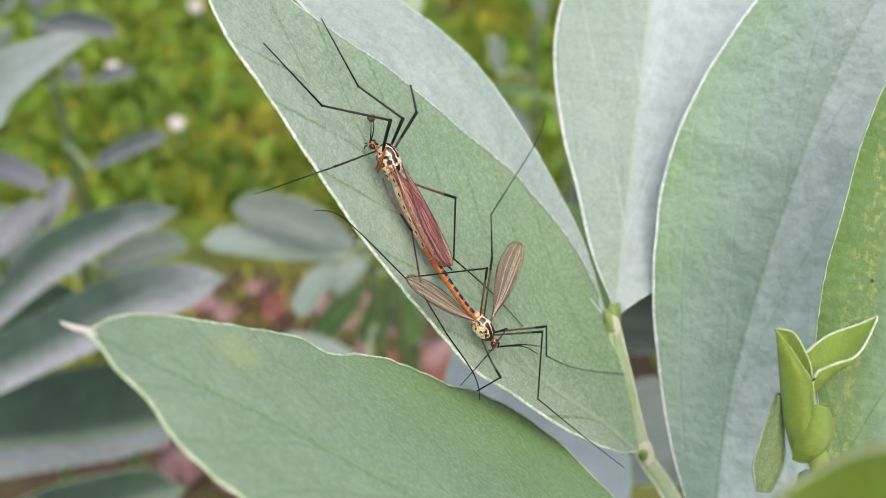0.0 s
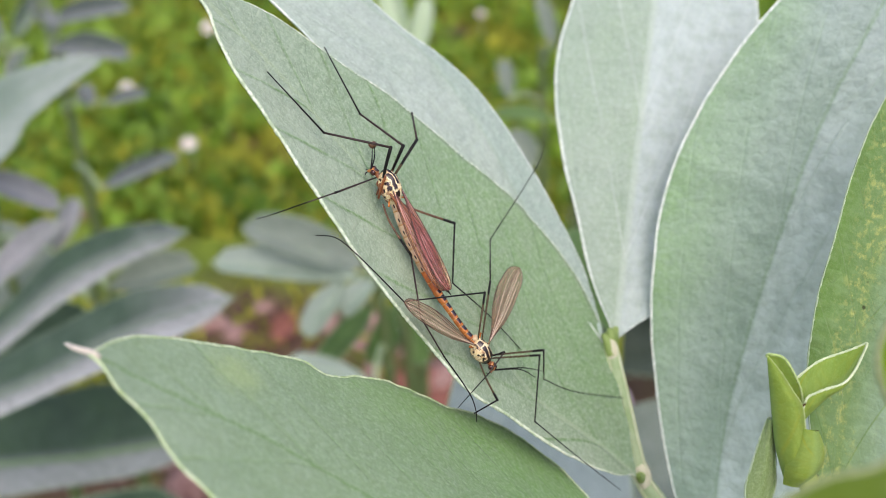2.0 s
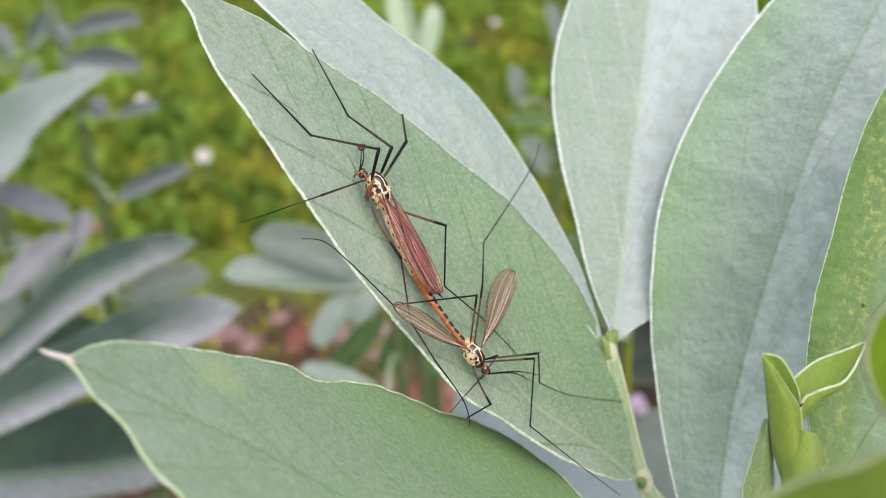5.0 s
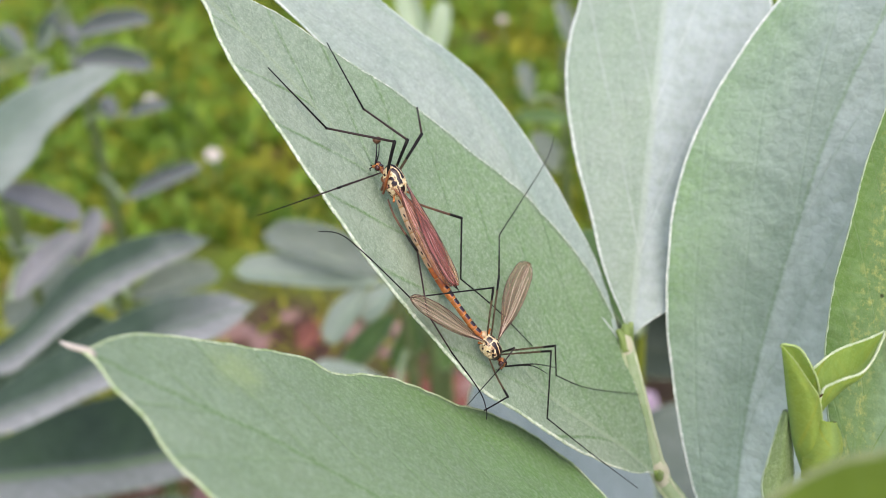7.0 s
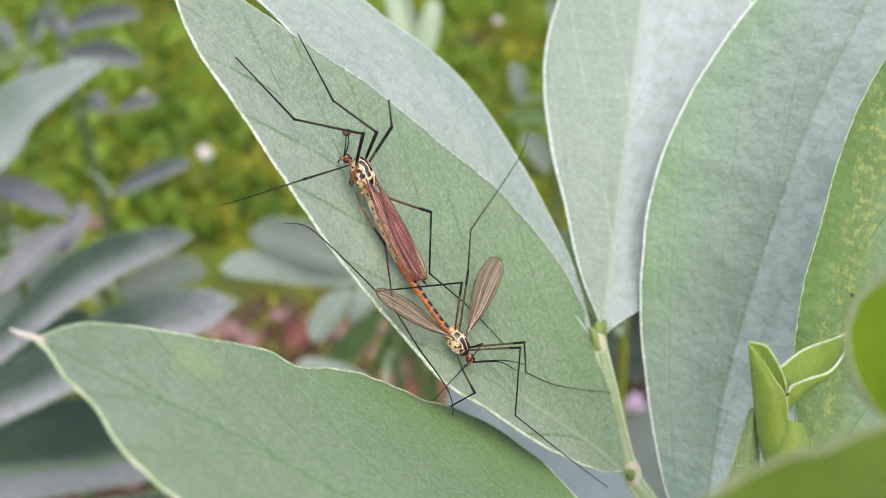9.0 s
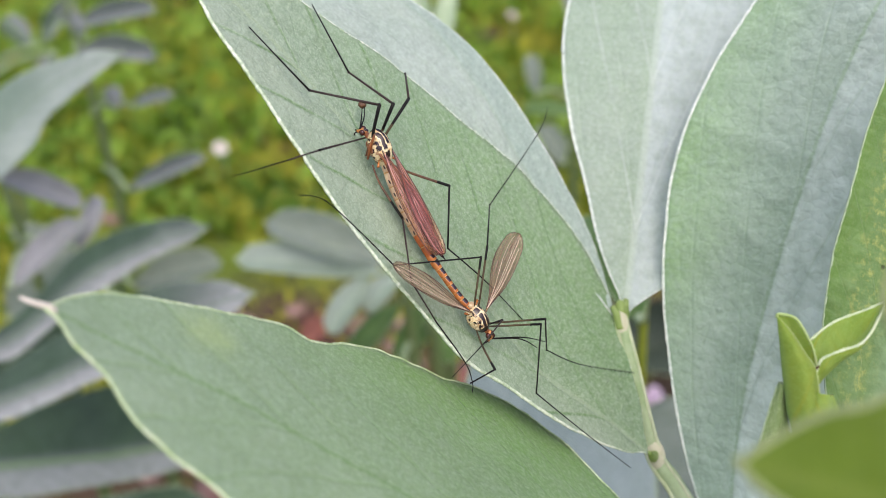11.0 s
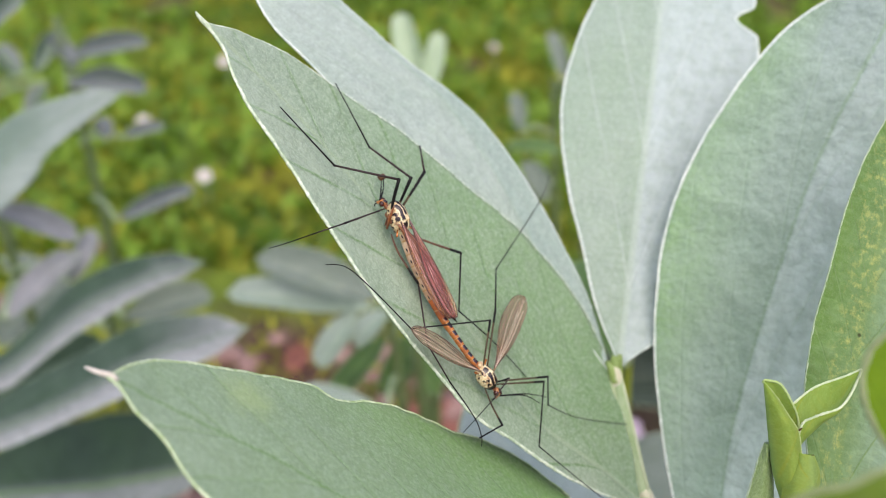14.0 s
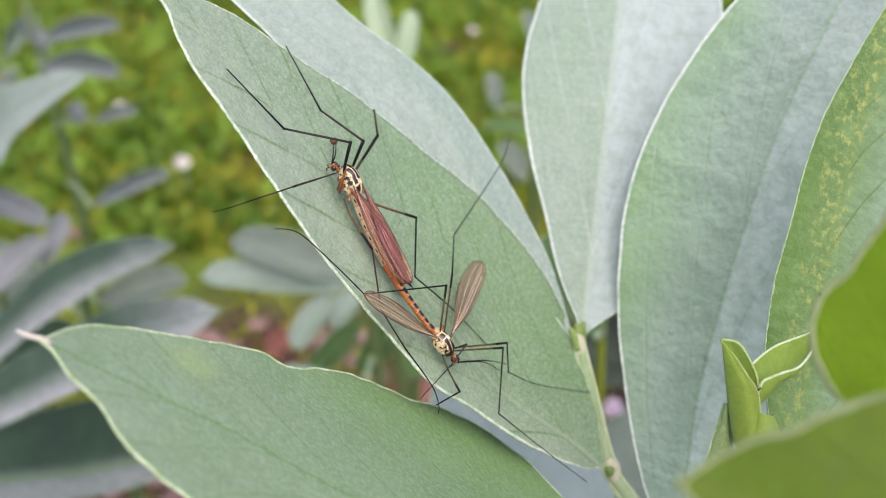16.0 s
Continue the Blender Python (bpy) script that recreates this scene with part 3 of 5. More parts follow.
def leaflet(parent, base, tip, face, left, right=None, mid=None, bow=0.0, cup=0.0, fold=0.0, curl=0.0, wave=0.35, material=None, margin=None,
            label="", seed=1, steps=(64, 28), thick=0.35, edge=0.28, name="leaflet", bite=None, halves=(0, 0), spike=0.0, ruffle=0.0, spike_way=None, far_edge=1.0, spike_skin=None):
    """A bean leaflet from its stalk end to its tip. face: the way its upper side looks; left, right: half widths in mm from stalk to tip
    on either side of the straight axis; mid: the midrib's sideways swing in mm; bow, cup, fold, curl, wave: relief in mm."""
    base, tip, face = Vector(base), Vector(tip), Vector(face)
    axis = tip - base
    length = axis.length
    axis.normalize()
    face = (face - axis * face.dot(axis)).normalized()
    side = face.cross(axis)
    right = left if right is None else right
    mid = [0] * len(left) if mid is None else mid
    nu, nv = steps
    s = np.linspace(0, 1, nu)
    s = s * 0.7 + 0.3 * (0.5 - 0.5 * np.cos(np.pi * s))
    wl, wr, wm = np.maximum(spline(left, s), 0) * MM, np.maximum(spline(right, s), 0) * MM, spline(mid, s) * MM
    wl[[0, -1]] = wr[[0, -1]] = 0.00012
    rng = random.Random(seed)
    fray = np.array([noise.noise(Vector((t * length * 160, seed * 3.1, 0))) for t in s]) * 0.0004 * wave
    fray2 = np.array([noise.noise(Vector((t * length * 160, seed * 7.7, 5))) for t in s]) * 0.0004 * wave
    if ruffle:
        fray = fray + np.array([noise.noise(Vector((t * length * 420, seed * 2.3, 8))) for t in s]) * ruffle * MM
        fray2 = fray2 + np.array([noise.noise(Vector((t * length * 420, seed * 4.9, 9))) for t in s]) * ruffle * MM
    wl[1:-1] += fray[1:-1]
    wr[1:-1] += fray2[1:-1]
    if bite:
        at, half, deep = bite
        wr -= deep * MM * np.clip(1 - np.abs(s - at) / half, 0, 1) ** 0.6
    q = np.linspace(-1, 1, nv)
    q = np.sign(q) * np.abs(q) ** 0.9
    wide = max(wl.max(), wr.max())
    verts, uvs = [], []
    for i in range(nu):
        for j in range(nv):
            across = wm[i] + (q[j] * (wl[i] - wm[i]) if q[j] > 0 else q[j] * (wr[i] + wm[i]))
            r = (across - wm[i]) / wide
            h = bow * 4 * s[i] * (1 - s[i]) + cup * (r * r - 0.25) + fold * (abs(r) - 0.4) + curl * s[i] ** 3 + (halves[0] if r > 0 else halves[1]) * abs(r)
            p = Vector((s[i] * length * 70, across * 70, seed * 5.3))
            h += wave * (noise.noise(p) * 1.1 + noise.noise(p * 2.7) * 0.35 + 1.3 * abs(r) ** 2 * noise.noise(Vector((s[i] * length * 60, seed * 9.1, 1.0 if r > 0 else 4.0))))
            h += -0.35 * math.exp(-(r * wide / 0.0006) ** 2) * (1 - s[i])
            verts.append(base + axis * (s[i] * length) + side * across + face * (h * MM))
            uvs.append((s[i] * length + seed * 0.37, across - wm[i]))
    top = len(verts)
    verts += [v - face * (thick * MM) for v in verts]
    uvs += uvs
    faces = []
    for i in range(nu - 1):
        for j in range(nv - 1):
            a, b, c, d = i * nv + j, i * nv + j + 1, (i + 1) * nv + j + 1, (i + 1) * nv + j
            faces += [(a, d, c, b), (a + top, b + top, c + top, d + top)]
    rim = [i * nv for i in range(nu)] + [(nu - 1) * nv + j for j in range(1, nv)] + [i * nv + nv - 1 for i in range(nu - 2, -1, -1)] + list(range(nv - 2, 0, -1))
    for a, b in zip(rim, rim[1:] + rim[:1]):
        faces.append((a, a + top, b + top, b))
    blade = mesh_object(name, verts, faces, material, parent, label, uvs)
    if margin:
        loop = [i * nv for i in range(nu)] + [i * nv + nv - 1 for i in range(nu - 1, -1, -1)]
        pts = np.array([(verts[k] - face * (thick * 0.3 * MM)) for k in loop])
        keep = np.r_[True, np.linalg.norm(np.diff(pts, axis=0), axis=1) > 0.00008]
        pts = pts[keep]
        fine = np.linspace(0, 1, len(pts) * (5 if edge > 0.15 and nu > 60 else 2))
        pts = spline(pts, fine)
        rough = np.array([0.8 + 0.4 * rng.random() for _ in pts]) * edge * MM
        rough[:len(rough) // 2] *= far_edge
        rough *= np.interp(np.abs(np.linspace(-1, 1, len(rough))), (0.0, 0.78, 0.97, 1.0), (1.0, 1.0, 0.45, 0.4))
        if wave > 0.25:
            pts = pts + np.array([[rng.uniform(-1, 1) for _ in range(3)] for _ in pts]) * edge * 0.17 * MM
        v, f = tube_data(pts, rough, 6)
        mesh_object("margin", v, f, margin, blade, "pale downy rim")
    if spike:
        end = verts[(nu - 1) * nv + nv // 2]
        back = verts[(nu - 4) * nv + nv // 2]
        way = Vector(spike_way).normalized() if spike_way else (end - back).normalized()
        tube("leaf_point", [back, end - way * 0.0004, end + way * (spike * 0.5 * MM), end + way * (spike * MM) + face * 0.0002], [0.0002, 0.0003, 0.00024, 0.00008], spike_skin or margin, blade, "dry pale point", smooth=14)
    return blade


def shell(parent, place, rails, material, margin, seed, name="leaflet", label="", rim=0.16):
    """A folded young leaf: a smooth skin over a few lengthwise lines, given in mm from stalk to tip in the frame of place."""
    nu, nv = 40, 33
    lines = np.array([spline(line, np.linspace(0, 1, nu)) for line in rails])
    grid = spline(lines, np.linspace(0, 1, nv))
    verts, uvs = [], []
    for i in range(nu):
        for j in range(nv):
            x, y, z = grid[j, i] * MM
            verts.append(place @ Vector((x, y, z + 0.00008 * noise.noise(Vector((x * 900, y * 500, seed))))))
            uvs.append((i / nu * 0.012 + seed * 0.37, (j / nv - 0.5) * 0.006))
    at = np.array(verts).reshape(nu, nv, 3)
    across = np.cross(np.gradient(at, axis=0), np.gradient(at, axis=1))
    across /= np.maximum(np.linalg.norm(across, axis=2), 1e-12)[..., None]
    inner = (at - across * 0.00022).reshape(-1, 3)
    top = len(verts)
    verts += [Vector(v) for v in inner]
    uvs += uvs
    faces = []
    for i in range(nu - 1):
        for j in range(nv - 1):
            a, b, c, d = i * nv + j, i * nv + j + 1, (i + 1) * nv + j + 1, (i + 1) * nv + j
            faces += [(a, d, c, b), (a + top, b + top, c + top, d + top)]
        for j in (0, nv - 1):
            a, d = i * nv + j, (i + 1) * nv + j
            faces.append((a, a + top, d + top, d))
    blade = mesh_object(name, verts, faces, material, parent, label, uvs)
    if margin:
        loop = [i * nv for i in range(nu)] + [i * nv + nv - 1 for i in range(nu - 1, -1, -1)]
        rng = random.Random(seed)
        pts = np.array([(verts[k] + verts[k + top]) / 2 for k in loop])
        pts = spline(pts, np.linspace(0, 1, len(pts) * 2))
        v, f = tube_data(pts, np.array([0.8 + 0.4 * rng.random() for _ in pts]) * rim * MM, 6)
        mesh_object("margin", v, f, margin, blade, "pale downy rim")
    return blade


BLUNT = [0, 0.36, 0.60, 0.78, 0.90, 0.97, 1.0, 0.99, 0.96, 0.91, 0.82, 0.65, 0]


def oval(width):
    return [width / 2 * v for v in OVAL]

# ---- ground ----
def ground():
    n = 90
    xs = np.sign(np.linspace(-1, 1, n)) * np.abs(np.linspace(-1, 1, n)) ** 3.2 * 60
    ys = xs + 0.9
    verts = []
    for y in ys:
        for x in xs:
            near = max(0.0, 1 - math.hypot(x, y - 0.9) / 4)
            verts.append((x, y, near * (0.012 * noise.noise((x * 6, y * 6, 0)) + 0.006 * noise.noise((x * 19, y * 19, 2)))))
    faces = [(i * n + j, i * n + j + 1, (i + 1) * n + j + 1, (i + 1) * n + j) for i in range(n - 1) for j in range(n - 1)]
    return tagged(mesh_object("ground", verts, faces, GROUND), "dark garden soil with patches of moss", "ground", kind="structure")


ground()


def tuft_field(name, label, category, material, count, area, height, seed, bare=()):
    """Short blades and leaflets that cover the soil, thinner over the bare patches (x, y, radius)."""
    rng = np.random.RandomState(seed)
    verts, faces = [], []
    x0, x1, y0, y1 = area
    made = 0
    while made < count:
        x, y = rng.uniform(x0, x1), rng.uniform(y0, y1)
        past = math.hypot((x - (x0 + x1) / 2) / ((x1 - x0) / 2), max(0.0, y - y0 - 0.5) / (y1 - y0 - 0.5)) + 0.22 * noise.noise((x * 3, y * 3, seed))
        border = (1 - past) / 0.4
        if rng.random_sample() > border or noise.noise((x * 9 + seed, y * 9, 0)) < -0.28:
            continue
        if any(math.hypot(x - bx, (y - by) * 0.8) < br * (0.8 + 0.5 * noise.noise((x * 20, y * 20, 3))) for bx, by, br in bare) and rng.random_sample() > 0.14:
            continue
        made += 1
        tall = height * (0.5 + rng.random_sample()) * (1 + 0.6 * noise.noise((x * 14, y * 14, 7)))
        a, lean = rng.uniform(0, 6.28), rng.uniform(0.2, 1.1)
        dx, dy = math.cos(a), math.sin(a)
        w = tall * rng.uniform(0.12, 0.3)
        k = len(verts)
        z = 0.006 * noise.noise((x * 6, y * 6, 0))
        verts += [(x - dy * w * 0.5, y + dx * w * 0.5, z), (x + dy * w * 0.5, y - dx * w * 0.5, z),
                  (x + dx * tall * lean * 0.4 + dy * w, y + dy * tall * lean * 0.4 - dx * w, z + tall * 0.6),
                  (x + dx * tall * lean * 0.4 - dy * w, y + dy * tall * lean * 0.4 + dx * w, z + tall * 0.6),
                  (x + dx * tall * lean, y + dy * tall * lean, z + tall * (1 - 0.3 * lean))]
        faces += [(k, k + 1, k + 2, k + 3), (k + 3, k + 2, k + 4)]
    return tagged(mesh_object(name, verts, faces, material), label, category, kind="stuff")


BARE = [(-0.13, 0.64, 0.11), (-0.03, 0.57, 0.10), (-0.2, 0.5, 0.12), (0.1, 0.55, 0.1), (-0.33, 0.76, 0.05), (-0.12, 0.70, 0.045), (-0.10, 0.54, 0.07)]
tuft_field("moss", "yellow-green moss and low weeds on the soil", "moss", MOSS, 70000, (-1.25, 0.4, 0.5, 2.3), 0.0105, 3, BARE)
tuft_field("grass", "short fresh green grass among the moss", "grass", GRASS, 54000, (-1.35, 1.25, 0.72, 2.8), 0.016, 5, BARE)


def daisy(x, y, z, wide, tilt):
    flower = thing("daisy", "small white daisy open among the moss", "flower", pose(x, y, 0, 0, 0, 20), "daisies")
    tube("stem", [(0, 0, 0), (0.002, 0, z * 0.5), (0, 0, z)], 0.0007, STALK, flower, sides=6, smooth=6)
    m = pose(0, 0, z, tilt, 0, 0)
    for k in range(16):
        a = 2 * math.pi * k / 16
        verts = [m @ Vector((r * math.cos(a) - o * math.sin(a), r * math.sin(a) + o * math.cos(a), 0.0006 * (k % 2) + 0.0012 * (r > wide * 0.3)))
                 for r, o in ((wide * 0.1, -0.0004), (wide * 0.35, -wide * 0.075), (wide * 0.5, 0), (wide * 0.35, wide * 0.075), (wide * 0.1, 0.0004))]
        mesh_object("petal", verts, [(0, 1, 2, 3, 4)], WHITE, flower)
    egg("heart", m @ Vector((0, 0, 0.001)), (wide * 0.13, wide * 0.13, wide * 0.08), YELLOW, flower, rings=6, sides=10)
    return flower


daisy(-0.231, 0.852, 0.036, 0.0148, 35)
daisy(-0.314, 0.966, 0.034, 0.015, 40)
daisy(-0.262, 1.11, 0.036, 0.016, 35)
daisy(0.029, 1.151, 0.036, 0.011, 30)


def pebble(x, y, size, seed):
    stone = egg("pebble", (x, y, size * 0.3), (size, size * 0.75, size * 0.5), PINK, turn=(0, 0, seed * 47), lumps=0.5, rings=7, sides=10)
    return tagged(stone, "pinkish stone chip lying on the soil", "pebble", "stone chips on the soil")


for k, (x, y, size) in enumerate(((-0.178, 0.636, 0.016), (-0.155, 0.628, 0.011), (-0.20, 0.61, 0.012), (-0.118, 0.585, 0.014), (-0.10, 0.60, 0.01), (-0.005, 0.58, 0.018),
                                  (-0.02, 0.565, 0.012), (-0.314, 0.785, 0.013), (-0.349, 0.747, 0.012), (-0.157, 0.48, 0.02), (-0.13, 0.47, 0.013), (-0.18, 0.50, 0.012),
                                  (-0.06, 0.62, 0.01), (-0.09, 0.64, 0.011), (-0.36, 0.70, 0.014), (0.03, 0.56, 0.011), (-0.14, 0.66, 0.009), (-0.05, 0.59, 0.013))):
    pebble(x, y, size, k)

chips = random.Random(31)
for k in range(26):
    pebble(chips.uniform(-0.24, 0.04), chips.uniform(0.47, 0.68), chips.uniform(0.004, 0.009), k + 20)


def withered_leaf(x, y, length, turn):
    leaf = thing("fallen_leaf", "withered pinkish-brown leaf lying on the soil", "leaf", pose(x, y, 0.006, 0, 0, turn), "fallen leaves")
    leaflet(leaf, (-length / 2, 0, 0), (length / 2, 0, 0.006), (0, -0.2, 1), oval(length * 550), cup=7.0, wave=2.0, material=DRY, seed=150, steps=(30, 16), thick=0.4)
    tube("leaf_stalk", [(-length / 2, 0, 0), (-length * 0.6, 0.004, -0.003), (-length * 0.7, 0.006, -0.002)], 0.0008, DRY, leaf, smooth=8)
    return leaf


for x, y, length, turn in ((-0.019, 0.557, 0.075, 20), (-0.12, 0.63, 0.034, 70), (-0.085, 0.57, 0.03, 150), (-0.165, 0.585, 0.036, 110), (-0.14, 0.535, 0.03, 30)):
    withered_leaf(x, y, length, turn)

# ---- the bean plant that carries the insects ----
bean = thing("bean_plant", "broad bean plant with large grey-green leaflets", "bean plant", pose(0.06, 0.125, 0), "bean plants")


def on(plant, kids):
    """Hang parts built in world places on a plant."""
    for k in kids:
        k.matrix_parent_inverse = plant.matrix_world.inverted()


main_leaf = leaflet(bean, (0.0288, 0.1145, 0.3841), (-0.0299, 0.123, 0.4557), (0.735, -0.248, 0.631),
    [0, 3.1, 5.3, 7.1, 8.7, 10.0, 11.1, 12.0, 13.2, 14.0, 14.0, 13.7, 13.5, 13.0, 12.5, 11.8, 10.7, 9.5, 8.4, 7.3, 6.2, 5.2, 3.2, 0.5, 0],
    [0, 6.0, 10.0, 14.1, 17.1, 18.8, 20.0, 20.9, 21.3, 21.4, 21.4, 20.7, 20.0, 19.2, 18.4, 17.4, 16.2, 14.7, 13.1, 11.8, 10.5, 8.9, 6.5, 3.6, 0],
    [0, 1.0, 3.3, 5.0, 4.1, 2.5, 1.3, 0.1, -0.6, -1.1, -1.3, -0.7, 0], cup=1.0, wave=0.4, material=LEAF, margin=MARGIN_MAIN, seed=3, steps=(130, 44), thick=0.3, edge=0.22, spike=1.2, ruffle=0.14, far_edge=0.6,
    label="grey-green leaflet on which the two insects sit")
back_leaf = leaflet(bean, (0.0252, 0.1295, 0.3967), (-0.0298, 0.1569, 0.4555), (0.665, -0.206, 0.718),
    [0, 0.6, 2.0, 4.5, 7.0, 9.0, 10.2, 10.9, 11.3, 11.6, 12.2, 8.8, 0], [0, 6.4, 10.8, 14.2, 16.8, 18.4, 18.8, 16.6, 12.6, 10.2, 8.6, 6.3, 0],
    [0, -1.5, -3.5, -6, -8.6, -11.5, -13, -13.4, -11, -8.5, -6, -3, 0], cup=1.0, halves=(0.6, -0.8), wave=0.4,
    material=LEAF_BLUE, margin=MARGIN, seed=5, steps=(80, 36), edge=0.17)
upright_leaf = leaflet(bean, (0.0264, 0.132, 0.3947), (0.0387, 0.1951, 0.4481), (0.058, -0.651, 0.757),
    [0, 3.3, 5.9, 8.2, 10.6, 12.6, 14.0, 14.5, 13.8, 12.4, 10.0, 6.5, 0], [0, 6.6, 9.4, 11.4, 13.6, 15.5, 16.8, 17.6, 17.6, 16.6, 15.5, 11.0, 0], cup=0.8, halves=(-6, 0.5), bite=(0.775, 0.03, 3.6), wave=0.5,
    material=LEAF_HALF_LIT, margin=MARGIN, seed=7, steps=(80, 36), edge=0.23)
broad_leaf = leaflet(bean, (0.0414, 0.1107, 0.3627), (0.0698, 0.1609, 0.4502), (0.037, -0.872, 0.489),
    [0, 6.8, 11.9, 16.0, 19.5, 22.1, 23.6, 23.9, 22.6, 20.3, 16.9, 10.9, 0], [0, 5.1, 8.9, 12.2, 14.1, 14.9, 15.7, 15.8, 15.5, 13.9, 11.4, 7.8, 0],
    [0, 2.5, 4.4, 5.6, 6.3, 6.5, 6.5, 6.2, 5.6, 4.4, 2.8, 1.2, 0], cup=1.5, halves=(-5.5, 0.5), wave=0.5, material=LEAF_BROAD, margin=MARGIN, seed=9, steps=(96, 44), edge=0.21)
under_leaf = leaflet(bean, (0.0392, 0.1675, 0.2992), (0.0022, 0.1925, 0.3383), (0.1, -0.7, 0.7), oval(38), cup=2.0, material=LEAF_WAN, margin=MARGIN_SOFT, seed=12, steps=(50, 22))
rachis = tube("leaf_stalk", [(0.0253, 0.1301, 0.3964), (0.0267, 0.1263, 0.391), (0.0298, 0.1198, 0.3799), (0.033, 0.1176, 0.375), (0.0373, 0.115, 0.3679), (0.0462, 0.1103, 0.3507), (0.06, 0.125, 0.32)],
    [0.0009, 0.0011, 0.0012, 0.0014, 0.0015, 0.0017, 0.002], STALK, bean, sides=10, smooth=40)
ridge_a = tube("stalk_ridge", [(0.0245, 0.1293, 0.3962), (0.0259, 0.1254, 0.3908), (0.0289, 0.1189, 0.3797), (0.0321, 0.1166, 0.3748), (0.0364, 0.1138, 0.3677), (0.0453, 0.1089, 0.3507)], 0.00032, STALK_PALE, bean, sides=7, smooth=40)
ridge_b = tube("stalk_ridge", [(0.0261, 0.1293, 0.3962), (0.0276, 0.1256, 0.3912), (0.0308, 0.1191, 0.3804), (0.034, 0.1168, 0.3756), (0.0383, 0.114, 0.3685), (0.0473, 0.1091, 0.3515)], 0.00026, STALK_PALE, bean, sides=7, smooth=40)
stem = tube("stem", [(0.06, 0.125, -0.01), (0.061, 0.126, 0.16), (0.06, 0.125, 0.325)], [0.005, 0.0045, 0.0035], STALK, bean, sides=10, smooth=14)
node_a = egg("leaf_joint", (0.0254, 0.1293, 0.3955), (0.0022, 0.00112, 0.00112), STALK_NODE, bean, turn=(0, 53, -70))
node_b = egg("leaf_joint", (0.0302, 0.1193, 0.3793), (0.0026, 0.00145, 0.00145), STALK_NODE, bean, turn=(0, 55, -60))
joint_a = tube("leaf_base", [(0.0255, 0.1288, 0.3948), (0.0258, 0.1301, 0.3961), (0.0263, 0.1322, 0.3975)], [0.0009, 0.0008, 0.0004], STALK_JOINT, bean, smooth=8)
joint_b = tube("leaf_base", [(0.0253, 0.1287, 0.3950), (0.0249, 0.1293, 0.3963), (0.0241, 0.1301, 0.3979)], [0.0009, 0.0007, 0.0004], STALK_JOINT, bean, smooth=8)
web = egg("leaf_base", (0.0254, 0.1304, 0.3972), (0.0013, 0.0008, 0.0007), STALK_JOINT, bean, turn=(0, 53, -70))
joint_c = tube("leaf_base", [(0.0301, 0.1190, 0.3796), (0.0294, 0.1160, 0.3815), (0.0286, 0.1148, 0.3838)], [0.0007, 0.0006, 0.0003], STALK_JOINT, bean, smooth=8)
on(bean, (joint_a, joint_b, joint_c, web))
on(bean, (main_leaf, back_leaf, upright_leaf, broad_leaf, under_leaf, rachis, ridge_a, ridge_b, stem, node_a, node_b))

# ---- the plant in front, whose leaf crosses below ----
front = thing("bean_plant", "broad bean plant with a fresh green leaflet with wavy rim", "bean plant", pose(0.03, 0.065, 0), "bean plants")
low_leaf = leaflet(front, (0.037, 0.0784, 0.3799), (-0.0312, 0.0752, 0.4386), (0.638, 0.168, 0.751),
    [0, 0.9, 1.8, 2.8, 3.7, 4.6, 5.4, 6.2, 7.0, 7.8, 8.5, 9.1, 9.6, 10.1, 10.7, 11.1, 11.4, 11.7, 12.0, 12.2, 12.4, 12.5, 12.7, 12.8, 12.9, 12.9, 13.0, 13.0, 13.1, 13.1, 13.0, 13.0, 13.0, 12.9, 12.8, 12.6, 12.4, 11.9, 11.5, 10.9, 10.3, 9.8, 8.9, 7.5, 5.2, 4.0, 3.0, 1.0, 0],
    [0, 7.9, 15.9, 19.2, 22.5, 23.9, 25.3, 26.8, 28.3, 29.8, 31.3, 32.6, 33.5, 34.1, 34.4, 34.3, 34.3, 34.2, 33.7, 33.0, 32.3, 31.5, 30.5, 29.5, 29.0, 28.6, 28.0, 27.4, 26.7, 25.8, 24.7, 23.5, 21.6, 20.4, 20.0, 19.8, 19.0, 17.8, 16.7, 15.5, 14.4, 13.3, 12.2, 10.9, 9.5, 8.1, 6.5, 3.7, 0],
    [0, -0.4, -0.8, -1.1, -1.4, -1.6, -1.8, -1.9, -2.0, -2.1, -1.5, -0.9, 0], wave=0.34, ruffle=0.42, material=LEAF_LOW, margin=MARGIN_GREEN, seed=14, steps=(180, 44), thick=0.25, edge=0.17, spike=2.3, spike_way=(-0.95, 0, 0.35), spike_skin=TIP_DRY)
stem = tube("stem", [(0.03, 0.065, -0.01), (0.03, 0.066, 0.2), (0.034, 0.074, 0.36), (0.037, 0.0784, 0.3799)], [0.005, 0.0042, 0.0022, 0.001], STALK, front, sides=10, smooth=20)
on(front, (low_leaf, stem))

